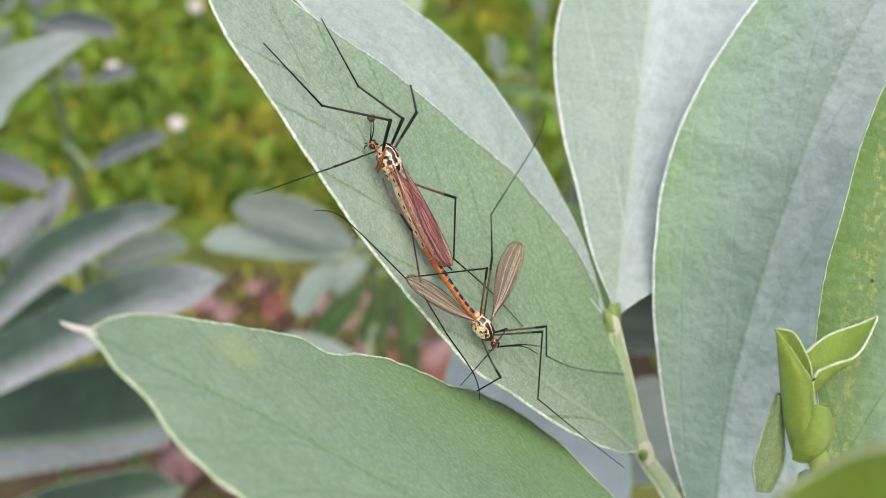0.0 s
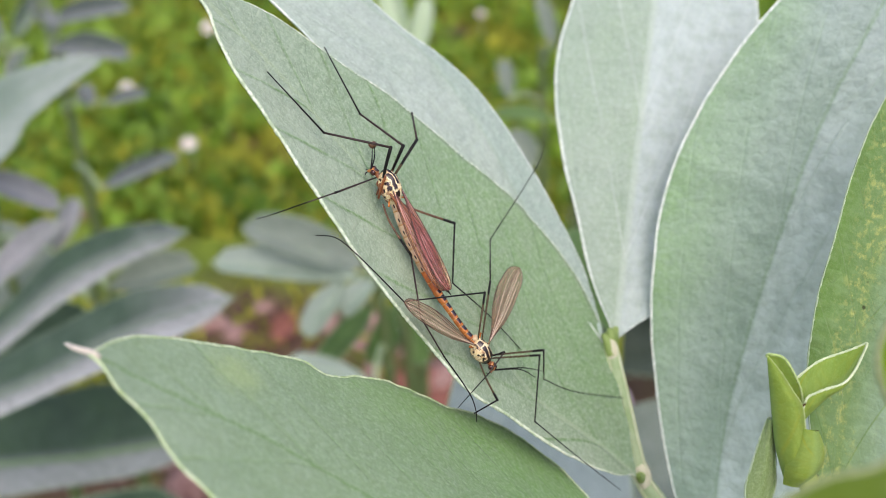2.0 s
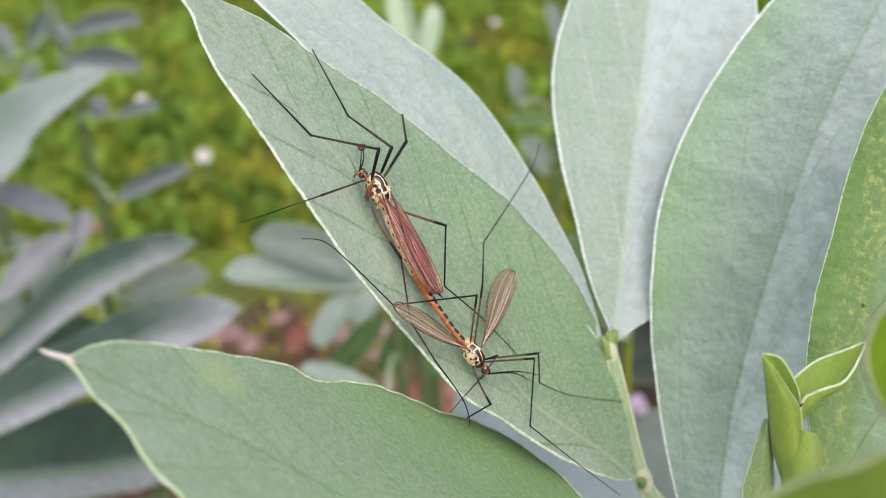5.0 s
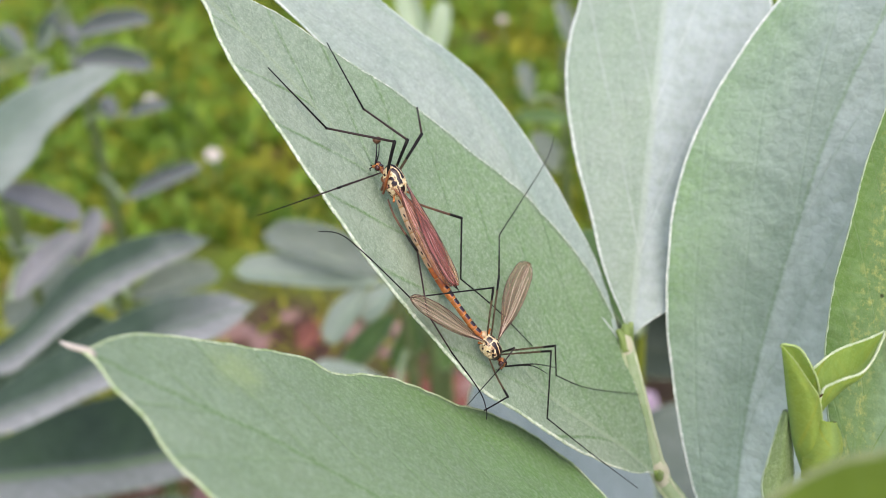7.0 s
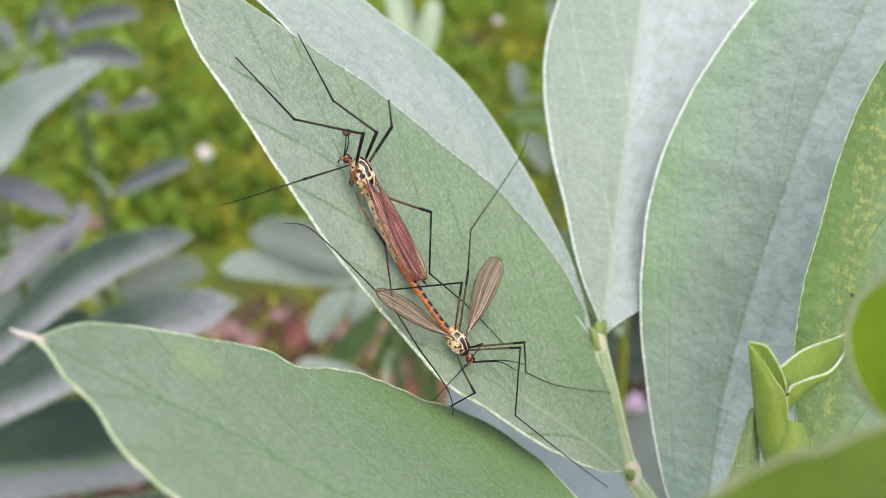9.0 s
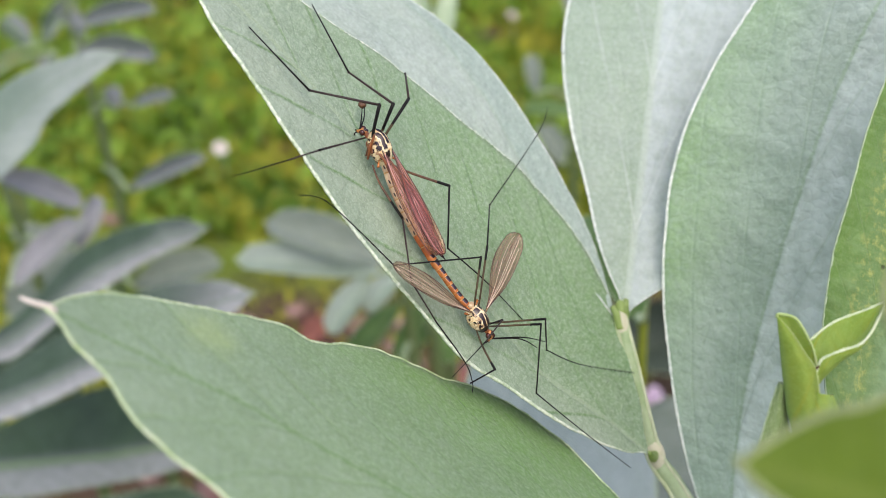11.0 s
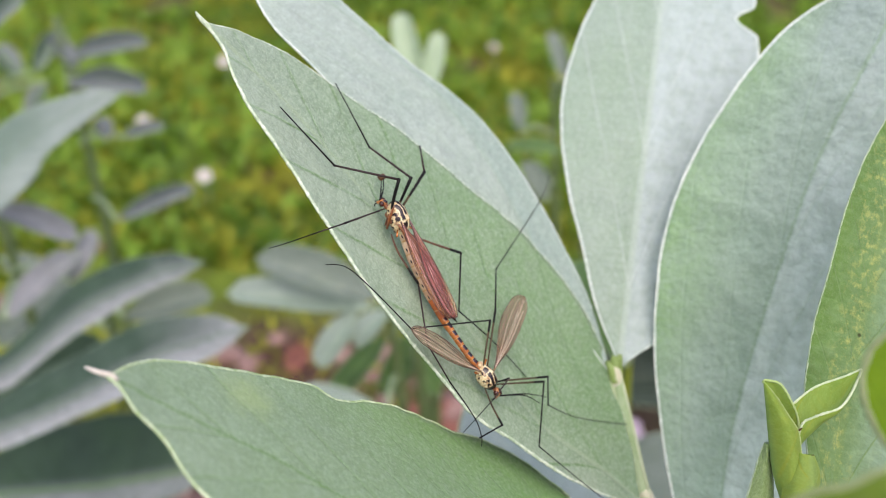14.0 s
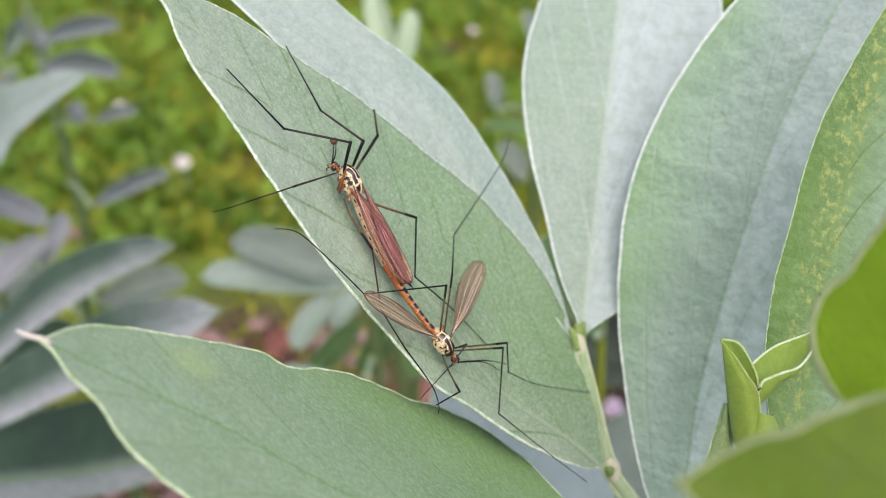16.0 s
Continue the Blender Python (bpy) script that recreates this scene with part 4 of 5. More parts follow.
# ---- the young shoot beside it, with mottled and near leaves ----
shoot = thing("bean_shoot", "young broad bean shoot with folded yellow-green leaf tips", "bean plant", pose(0.046, 0.086, 0), "bean plants")
sick_leaf = leaflet(shoot, (0.0471, 0.0901, 0.3981), (0.0676, 0.1364, 0.4539), (0.262, -0.788, 0.558),
    [0, 4.0, 6.6, 8.5, 9.6, 9.8, 9.7, 9.3, 8.4, 6.7, 4.8, 2.7, 0], [0, 5.4, 8.9, 11.1, 12.4, 13.2, 13.2, 12.8, 11.6, 9.9, 7.4, 4.0, 0],
    [0, 1.1, 1.9, 2.5, 3.0, 3.3, 3.4, 3.4, 3.3, 2.6, 1.7, 0.9, 0], cup=1.0, wave=0.4, material=LEAF_SICK, margin=MARGIN_SOFT, seed=16, steps=(80, 36), edge=0.12, label="mottled leaflet with yellow blotches and dark specks")
near_leaf = leaflet(shoot, (0.0402, 0.0588, 0.4403), (0.0462, 0.077, 0.4582), (-0.351, -0.595, 0.723),
    [0, 2.3, 4.6, 5.9, 6.8, 7.2, 7.1, 6.6, 5.2, 4.5, 3.8, 3.0, 2.5, 1.9, 1.4, 0.7, 0], [0, 1.3, 2.4, 3.3, 4.2, 4.8, 5.0, 5.2, 5.4, 5.4, 5.1, 4.8, 4.5, 3.7, 2.7, 1.5, 0],
    cup=0.5, wave=0.2, material=LEAF_BACK, margin=MARGIN_DIM, seed=18, steps=(50, 24), edge=0.3)
nearest_leaf = leaflet(shoot, (0.0409, 0.0418, 0.4459), (0.0214, 0.0493, 0.4461), (-0.203, -0.544, 0.814),
    [0, 1.2, 2.0, 2.6, 3.2, 3.4, 3.6, 3.7, 3.6, 3.3, 3.1, 2.8, 2.4, 2.0, 1.5, 0.9, 0], [0, 2.9, 5.9, 7.1, 8.1, 9.1, 9.1, 9.0, 8.3, 7.3, 6.4, 5.2, 4.6, 3.8, 2.7, 1.4, 0],
    cup=0.5, wave=0.2, material=LEAF_NEAR, margin=MARGIN_DIM, seed=20, steps=(50, 24), edge=0.3)
bud_place = Matrix(((1, 0, 0, 0.041), (0, 0.552, -0.834, 0.0926), (0, 0.834, 0.552, 0.4165), (0, 0, 0, 1)))
fold_leaf = shell(shoot, bud_place, [
        [(-0.57, -7.75, 0.5), (0.32, -4.76, 0.7), (0.19, -1.78, 0.7), (-0.13, 0.64, 0.7), (-1.20, 2.41, 0.5), (-2.52, 4.57, 0.2), (-3.97, 6.35, 0.0)],
        [(-1.03, -7.75, 1.5), (-0.76, -4.66, 2.0), (-0.97, -1.71, 2.1), (-1.26, 0.64, 2.0), (-2.04, 2.56, 1.5), (-2.98, 4.70, 0.8), (-3.99, 6.37, 0.0)],
        [(-1.49, -7.75, 1.3), (-1.83, -4.55, 1.7), (-2.12, -1.65, 1.8), (-2.39, 0.64, 1.7), (-2.88, 2.71, 1.3), (-3.44, 4.83, 0.7), (-4.01, 6.39, 0.0)],
        [(-1.95, -7.75, 0.0), (-2.90, -4.45, 0.0), (-3.28, -1.59, 0.0), (-3.53, 0.64, 0.0), (-3.72, 2.86, 0.0), (-3.91, 4.95, 0.0), (-4.03, 6.41, 0.0)],
        [(-1.45, -7.75, -1.2), (-1.78, -4.45, -1.6), (-2.04, -1.59, -1.7), (-2.25, 0.93, -1.6), (-2.63, 3.13, -1.2), (-3.26, 5.29, -0.6), (-3.95, 6.43, -0.0)],
        [(-0.95, -7.75, -1.2), (-0.67, -4.45, -1.6), (-0.80, -1.59, -1.7), (-0.97, 1.23, -1.6), (-1.53, 3.41, -1.2), (-2.60, 5.63, -0.6), (-3.86, 6.46, -0.0)],
        [(-0.44, -7.75, -0.6), (0.44, -4.45, -0.8), (0.44, -1.59, -0.8), (0.32, 1.52, -0.8), (-0.44, 3.68, -0.6), (-1.95, 5.97, -0.3), (-3.78, 6.48, -0.0)]], LEAF_YOUNG, MARGIN_YOUNG, 22, label="young leaf still folded lengthwise")
open_leaf = shell(shoot, bud_place, [
        [(0.06, -0.32, 0.0), (0.44, 1.52, 0.3), (1.57, 2.16, 0.3), (2.83, 2.67, 0.3), (4.72, 3.30, 0.0), (6.17, 4.89, -0.5), (7.62, 7.68, -1.0)],
        [(0.09, -1.25, -0.2), (0.44, 0.00, 0.0), (1.54, 0.95, 0.0), (2.93, 1.94, 0.0), (4.72, 2.91, -0.2), (6.17, 4.82, -0.6), (7.62, 7.68, -1.0)],
        [(0.13, -1.78, -1.0), (0.44, -1.02, -1.0), (1.51, 0.25, -1.0), (3.02, 1.71, -1.0), (4.72, 2.92, -1.0), (6.17, 4.95, -1.0), (7.62, 7.68, -1.0)],
        [(0.03, -0.32, -2.0), (0.19, 0.95, -2.3), (1.39, 2.29, -2.3), (2.96, 3.59, -2.3), (4.72, 4.57, -2.0), (6.17, 5.91, -1.5), (7.62, 7.68, -1.0)],
        [(-0.06, 1.14, -2.2), (-0.06, 2.92, -2.5), (1.26, 4.32, -2.5), (2.90, 5.46, -2.5), (4.72, 6.22, -2.2), (6.17, 6.86, -1.6), (7.62, 7.68, -1.0)]], LEAF_YOUNG, MARGIN_PALE, 24, label="boat-shaped young leaf with a pale rim")
stipule = shell(shoot, bud_place, [
        [(-2.08, -8.13, 0.5), (-2.08, -6.99, 0.9), (-1.83, -5.40, 0.9), (-1.32, -3.81, 0.8), (-0.32, -1.78, 0.5)],
        [(-1.61, -8.13, 1.3), (-1.26, -6.95, 2.4), (-0.85, -5.38, 2.5), (-0.49, -3.78, 2.2), (0.13, -1.87, 1.5)],
        [(-0.85, -8.13, 1.4), (0.05, -6.90, 2.6), (0.71, -5.36, 2.7), (0.85, -3.73, 2.3), (0.83, -2.03, 1.6)],
        [(-0.19, -8.13, 0.7), (1.20, -6.86, 0.7), (2.08, -5.33, 0.7), (2.02, -3.68, 0.7), (1.45, -2.16, 0.7)],
        [(-0.76, -8.32, -0.5), (0.21, -7.09, -0.9), (0.91, -5.54, -0.9), (1.01, -3.91, -0.8), (0.92, -2.24, -0.5)]], LEAF_YOUNG, None, 25, name="stipule", label="swollen yellow-green stipule with a browned rim")
bract = shell(shoot, bud_place, [
        [(-5.61, -12.06, -1.2), (-5.99, -9.21, -1.2), (-5.23, -6.35, -1.2), (-4.35, -3.49, -1.2), (-3.40, -1.08, -1.2)],
        [(-4.85, -12.06, -0.6), (-4.35, -9.21, -0.6), (-3.94, -6.35, -0.6), (-3.59, -3.65, -0.6), (-3.31, -1.08, -0.6)],
        [(-4.09, -12.06, -1.4), (-2.71, -9.21, -1.4), (-2.65, -6.35, -1.4), (-2.83, -3.81, -1.4), (-3.21, -1.08, -1.4)]], LEAF_BRACT, MARGIN_SOFT, 26, name="bract", label="dull grey-green bract")
bud = egg("bud", bud_place @ Vector((0.0004, -0.0080, 0.0016)), (0.0017, 0.0011, 0.0010), LEAF_BUD, shoot, turn=(0, -62, 85))
scars = [egg("scar", bud_place @ Vector((x * MM, y * MM, z * MM)), (a * MM, 0.00012, 0.00012), SCAR, shoot, turn=(0, tilt, 12), rings=6, sides=8, lumps=0.5)
         for x, y, z, a, tilt in ((0.35, -2.15, 0.75, 0.42, 15), (1.05, -2.2, 1.0, 0.5, -12), (0.0, 0.75, 0.62, 0.4, -50), (0.72, -6.5, 2.1, 0.35, 35), (1.15, -6.9, 1.7, 0.22, 20))]
stem = tube("stem", [(0.046, 0.086, -0.01), (0.047, 0.087, 0.2), (0.0435, 0.087, 0.38), (0.042, 0.0882, 0.4065)], [0.005, 0.0042, 0.003, 0.0018], STALK, shoot, sides=10, smooth=20)
stalk = tube("leaf_stalk", [(0.047, 0.087, 0.37), (0.0475, 0.0885, 0.385), (0.0471, 0.0901, 0.3981)], 0.001, STALK, shoot, smooth=8)
stalk2 = tube("leaf_stalk", [(0.046, 0.086, 0.33), (0.046, 0.068, 0.38), (0.041, 0.058, 0.425), (0.0402, 0.0588, 0.4403)], 0.0008, STALK, shoot, smooth=14)
stalk3 = tube("leaf_stalk", [(0.046, 0.086, 0.33), (0.052, 0.055, 0.38), (0.047, 0.04, 0.43), (0.0409, 0.0418, 0.4459)], 0.0008, STALK, shoot, smooth=14)
on(shoot, (sick_leaf, near_leaf, nearest_leaf, fold_leaf, open_leaf, stipule, bract, bud, *scars, stem, stalk, stalk2, stalk3))


# ---- bean plants farther off ----
def far_plant(label, foot, top, leaves, material, seed, stalk=None, thick_stem=1.0):
    """leaves: stalk end, tip, width in mm or half widths on both sides with the midrib, way the upper side looks."""
    plant = thing("bean_plant", label, "bean plant", pose(*foot, 0), "bean plants")
    kids = [tube("stem", [(*foot, -0.01), ((foot[0] + top[0]) / 2 + 0.004, (foot[1] + top[1]) / 2, top[2] / 2), top], np.array((0.0035, 0.003, 0.002)) * thick_stem, stalk or STALK_DULL, plant, smooth=14)]
    for k, (base, tip, width, face) in enumerate(leaves):
        if isinstance(width, tuple):
            left, right, mid = width
            kids.append(leaflet(plant, base, tip, face, left, right, mid, cup=0.8, halves=(-0.8, 0), wave=0.6, material=material, margin=MARGIN_SOFT, seed=seed + k, steps=(56, 24), thick=0.5, edge=0.16))
        else:
            kids.append(leaflet(plant, base, tip, face, [width / 2 * v for v in BLUNT], cup=width * 0.22, bow=width * 0.08, curl=-width * 0.1, fold=width * 0.12, material=material, margin=MARGIN_SOFT, seed=seed + k, steps=(40, 16), thick=0.5, edge=0.18))
        at = max(0.02, min(top[2], base[2] - 0.02)) / top[2]
        joint = (foot[0] + (top[0] - foot[0]) * at, foot[1] + (top[1] - foot[1]) * at, top[2] * at)
        kids.append(tube("leaf_stalk", [joint, ((joint[0] + base[0]) / 2, (joint[1] + base[1]) / 2, (joint[2] + base[2]) / 2 + 0.004), base], [0.0018, 0.0013, 0.001], STALK, plant, smooth=8))
    on(plant, kids)
    return plant


UP = (0.1, -0.5, 0.85)
UPPER_LEAF = ([0, 1.5, 3.0, 5.0, 8.5, 13.4, 16.4, 17.0, 16.4, 14.8, 12.0, 8.2, 0], [0, 9.0, 11.5, 9.8, 7.3, 5.2, 3.6, 2.6, 1.7, 1.2, 1.1, 1.9, 0], [0, -3, -4, -3, -0.5, 2.5, 4.5, 5, 5, 4.5, 3.8, 2, 0])
LOWER_LEAF = ([0, 3, 6, 9, 11, 12.5, 14, 15.6, 16.4, 15.4, 12.8, 8.4, 0], [0, 8.0, 11.0, 11.8, 11.0, 9.9, 9.4, 8.6, 8.0, 7.2, 6.2, 4.3, 0], [0, -3, -4, -4, -3.5, -2.5, -1, 1.5, 2.5, 2.5, 1.8, 1, 0])
CURVED_LEAF = ([0, 4, 8, 11.5, 14, 15.5, 16, 15.6, 14, 11.6, 9.0, 5.8, 0], [0, 5, 8, 9, 8.6, 7.5, 5.8, 2.2, 1.2, 0.8, 0.4, 0.2, 0], [0, 0, 0, 1, 2.5, 4, 5, 6, 6, 5, 4, 2.5, 0])
WIDE_LEAF = ([0, 4, 7, 10, 13, 18, 21.5, 24, 25.3, 24.5, 21.2, 14, 0], [0, 8, 13, 16, 18, 18.6, 18, 17, 16, 15.2, 13.5, 10, 0], [0, -2, -3, -4, -5, -5, -5, -5, -5, -4, -3, -1.5, 0])
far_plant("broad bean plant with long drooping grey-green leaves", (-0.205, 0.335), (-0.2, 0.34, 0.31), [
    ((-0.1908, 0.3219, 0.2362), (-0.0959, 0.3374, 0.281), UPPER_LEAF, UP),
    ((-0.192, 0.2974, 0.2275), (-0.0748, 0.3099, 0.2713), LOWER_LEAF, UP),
    ((-0.1923, 0.3943, 0.3406), (-0.1687, 0.3969, 0.3623), 16, UP)], LEAF_GREY_SHEEN, 40)
far_plant("broad bean plant with wide leaves coloured dark for shade", (-0.25, 0.31), (-0.245, 0.315, 0.19), [
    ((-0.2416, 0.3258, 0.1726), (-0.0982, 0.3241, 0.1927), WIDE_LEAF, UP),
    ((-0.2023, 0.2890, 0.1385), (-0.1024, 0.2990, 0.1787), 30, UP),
    ((-0.2251, 0.3702, 0.1643), (-0.1596, 0.3942, 0.1983), 34, UP)], LEAF_DEEP_SHADE, 43)
far_plant("broad bean plant with small mauve-grey leaves", (-0.194, 0.4), (-0.194, 0.39, 0.27), [
    ((-0.1815, 0.3599, 0.2915), (-0.1506, 0.3626, 0.2758), 11, UP),
    ((-0.1536, 0.3528, 0.261), (-0.148, 0.3732, 0.2735), 8, (0.3, -0.8, 0.4)),
    ((-0.1751, 0.3363, 0.2554), (-0.1514, 0.3597, 0.2714), 12, UP)], LEAF_MAUVE, 52)
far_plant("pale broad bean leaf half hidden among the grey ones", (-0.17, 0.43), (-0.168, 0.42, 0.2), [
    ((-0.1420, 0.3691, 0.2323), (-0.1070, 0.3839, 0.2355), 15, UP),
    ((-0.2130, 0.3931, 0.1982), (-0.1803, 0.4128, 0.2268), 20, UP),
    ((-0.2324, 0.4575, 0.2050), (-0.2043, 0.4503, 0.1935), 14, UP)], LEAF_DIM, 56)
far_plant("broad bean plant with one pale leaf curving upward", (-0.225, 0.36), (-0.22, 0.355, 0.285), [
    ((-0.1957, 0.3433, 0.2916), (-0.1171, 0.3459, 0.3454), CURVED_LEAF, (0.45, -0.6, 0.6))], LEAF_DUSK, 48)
far_plant("small broad bean plant with pale spreading leaves", (-0.03, 0.40), (-0.03, 0.38, 0.225), [
    ((-0.0350, 0.3575, 0.2470), (-0.0950, 0.3598, 0.2530), 14, UP),
    ((-0.0420, 0.3560, 0.2460), (-0.0582, 0.3433, 0.2274), 11, UP),
    ((-0.0300, 0.3562, 0.2461), (-0.0438, 0.3486, 0.2349), 10, UP),
    ((-0.0300, 0.3330, 0.2107), (-0.0640, 0.3383, 0.2210), 9, UP)], LEAF_MIST, 60)
far_plant("dull grey-green bean leaf behind the pale spreading leaves", (-0.02, 0.41), (-0.022, 0.39, 0.23), [
    ((-0.0335, 0.3610, 0.2490), (-0.0825, 0.3680, 0.2650), 17, UP)], LEAF_DIM, 70)
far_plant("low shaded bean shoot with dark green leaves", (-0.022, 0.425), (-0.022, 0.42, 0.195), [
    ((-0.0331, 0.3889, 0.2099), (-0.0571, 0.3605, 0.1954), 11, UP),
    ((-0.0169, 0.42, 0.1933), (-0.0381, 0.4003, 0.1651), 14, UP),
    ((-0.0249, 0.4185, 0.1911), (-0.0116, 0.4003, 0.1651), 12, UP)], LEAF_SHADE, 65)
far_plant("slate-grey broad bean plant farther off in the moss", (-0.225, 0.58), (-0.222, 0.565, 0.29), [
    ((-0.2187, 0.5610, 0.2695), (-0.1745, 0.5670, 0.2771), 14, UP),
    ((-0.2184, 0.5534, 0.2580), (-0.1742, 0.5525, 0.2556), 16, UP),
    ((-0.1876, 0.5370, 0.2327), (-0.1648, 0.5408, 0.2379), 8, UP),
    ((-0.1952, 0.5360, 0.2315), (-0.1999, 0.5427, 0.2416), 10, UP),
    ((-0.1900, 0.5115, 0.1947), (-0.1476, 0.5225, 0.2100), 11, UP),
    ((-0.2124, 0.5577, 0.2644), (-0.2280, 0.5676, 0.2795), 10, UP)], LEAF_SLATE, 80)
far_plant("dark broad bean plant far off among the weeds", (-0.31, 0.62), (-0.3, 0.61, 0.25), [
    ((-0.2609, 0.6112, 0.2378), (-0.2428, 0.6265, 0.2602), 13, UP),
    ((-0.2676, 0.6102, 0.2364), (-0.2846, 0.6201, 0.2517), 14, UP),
    ((-0.2524, 0.6086, 0.2336), (-0.2639, 0.5963, 0.2155), 11, UP)], LEAF_DEEP_SHADE, 85)
far_plant("young broad bean plant with two pale upright leaves", (-0.018, 0.43), (-0.018, 0.435, 0.30), [
    ((-0.0197, 0.4362, 0.3058), (-0.0284, 0.4543, 0.3347), 11, (0, -0.9, 0.3)),
    ((-0.016, 0.435, 0.3037), (-0.0106, 0.4501, 0.3274), 9, (0, -0.9, 0.3))], LEAF_PALE, 90)
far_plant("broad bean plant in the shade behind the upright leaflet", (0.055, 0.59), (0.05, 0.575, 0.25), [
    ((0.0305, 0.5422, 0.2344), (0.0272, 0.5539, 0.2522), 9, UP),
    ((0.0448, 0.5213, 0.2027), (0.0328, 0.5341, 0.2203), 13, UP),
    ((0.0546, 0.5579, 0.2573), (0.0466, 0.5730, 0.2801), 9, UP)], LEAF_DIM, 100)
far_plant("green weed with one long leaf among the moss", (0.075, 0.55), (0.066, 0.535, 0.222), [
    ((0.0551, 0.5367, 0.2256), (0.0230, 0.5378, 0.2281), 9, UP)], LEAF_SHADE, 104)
# big dark leaves added to stand for shaded foliage in the gap
far_plant("broad bean plant coloured near-black as deep shade under the leaf stalk", (0.16, 0.56), (0.155, 0.55, 0.12), [
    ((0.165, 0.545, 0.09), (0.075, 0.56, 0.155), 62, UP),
    ((0.16, 0.55, 0.055), (0.08, 0.53, 0.075), 50, UP)], LEAF_GAP_SHADE, 110)
far_plant("grey-green broad bean leaves low beside the stalk", (0.11, 0.27), (0.105, 0.265, 0.235), [
    ((0.1, 0.26, 0.236), (0.045, 0.275, 0.222), 44, (0.1, -0.2, 0.95))], LEAF_DIM, 120)
far_plant("thin yellow-green bean stem behind the stalk", (0.0456, 0.215), (0.0466, 0.24, 0.325), [
    ((0.0413, 0.2116, 0.3335), (0.0333, 0.2436, 0.3456), 15, UP)], LEAF_SHADE, 140, STALK_LIME, 0.6)


def pea_flower(x, y, z):
    flower = thing("bean_flower", "pale lilac bean flower low among the stems", "flower", pose(x, y, z, 0, 0, 30))
    leaflet(flower, (0, 0, -0.005), (0, 0.001, 0.009), (0, -1, 0.2), oval(13), cup=1.0, material=LILAC, seed=130, steps=(16, 10), name="petal")
    leaflet(flower, (0, -0.001, -0.004), (-0.003, -0.007, 0.004), (-1, -0.5, 0.2), oval(8), material=LILAC, seed=131, steps=(16, 10), name="petal")
    leaflet(flower, (0, -0.001, -0.004), (0.003, -0.007, 0.004), (1, -0.5, 0.2), oval(8), material=LILAC, seed=132, steps=(16, 10), name="petal")
    tube("stem", [(0, 0, -z), (0.003, 0.004, -z * 0.5), (0, 0, -0.003)], 0.001, STALK, flower, smooth=8)


pea_flower(0.0925, 0.4592, 0.0918)


# ---- the two mating crane flies ----
def leg(fly, joints, knees, thick, colours, dark=0.3):
    """A jointed leg in mm: joints from hip to foot; knees: the joints at which thigh and shin end; colours of thigh, shin and foot."""
    pts = np.array(joints, float) * MM
    a, b = knees
    thigh_pts = pts[:a + 1]
    n = len(thigh_pts)
    radius = thick * 1.02 * MM
    club = [radius * v for v in np.linspace(0.72, 1.02, n)]
    thigh = tube("thigh", thigh_pts, club, colours[0], fly, sides=8, smooth=6 * n if n > 2 else 0)
    share = np.linspace(1 - dark, 1, 5)
    line = spline(thigh_pts, share) if n > 2 else thigh_pts[0] + (thigh_pts[1] - thigh_pts[0]) * share[:, None]
    tube("thigh_end", line, np.linspace(1.02 - 0.3 * dark, 1.06, 5) * radius * np.array((1.0, 1.04, 1.04, 1.04, 1.0)), FLY_BLACK, thigh, sides=8)
    egg("knee", pts[a], (radius * 1.1, radius * 1.05, radius * 1.05), FLY_BLACK, thigh, rings=6, sides=8)
    if b > a:
        shin = tube("shin", pts[a:b + 1], np.linspace(0.75, 0.62, b + 1 - a) * radius, colours[1], fly, sides=7)
        egg("joint", pts[b], (radius * 0.8,) * 3, FLY_BLACK, shin, rings=5, sides=7)
    rest = pts[b:]
    if len(rest) > 1:
        tube("foot", rest, np.linspace(0.6, 0.34, len(rest)) * radius, colours[2], fly, sides=6, smooth=5 * len(rest) if len(rest) > 2 else 0)


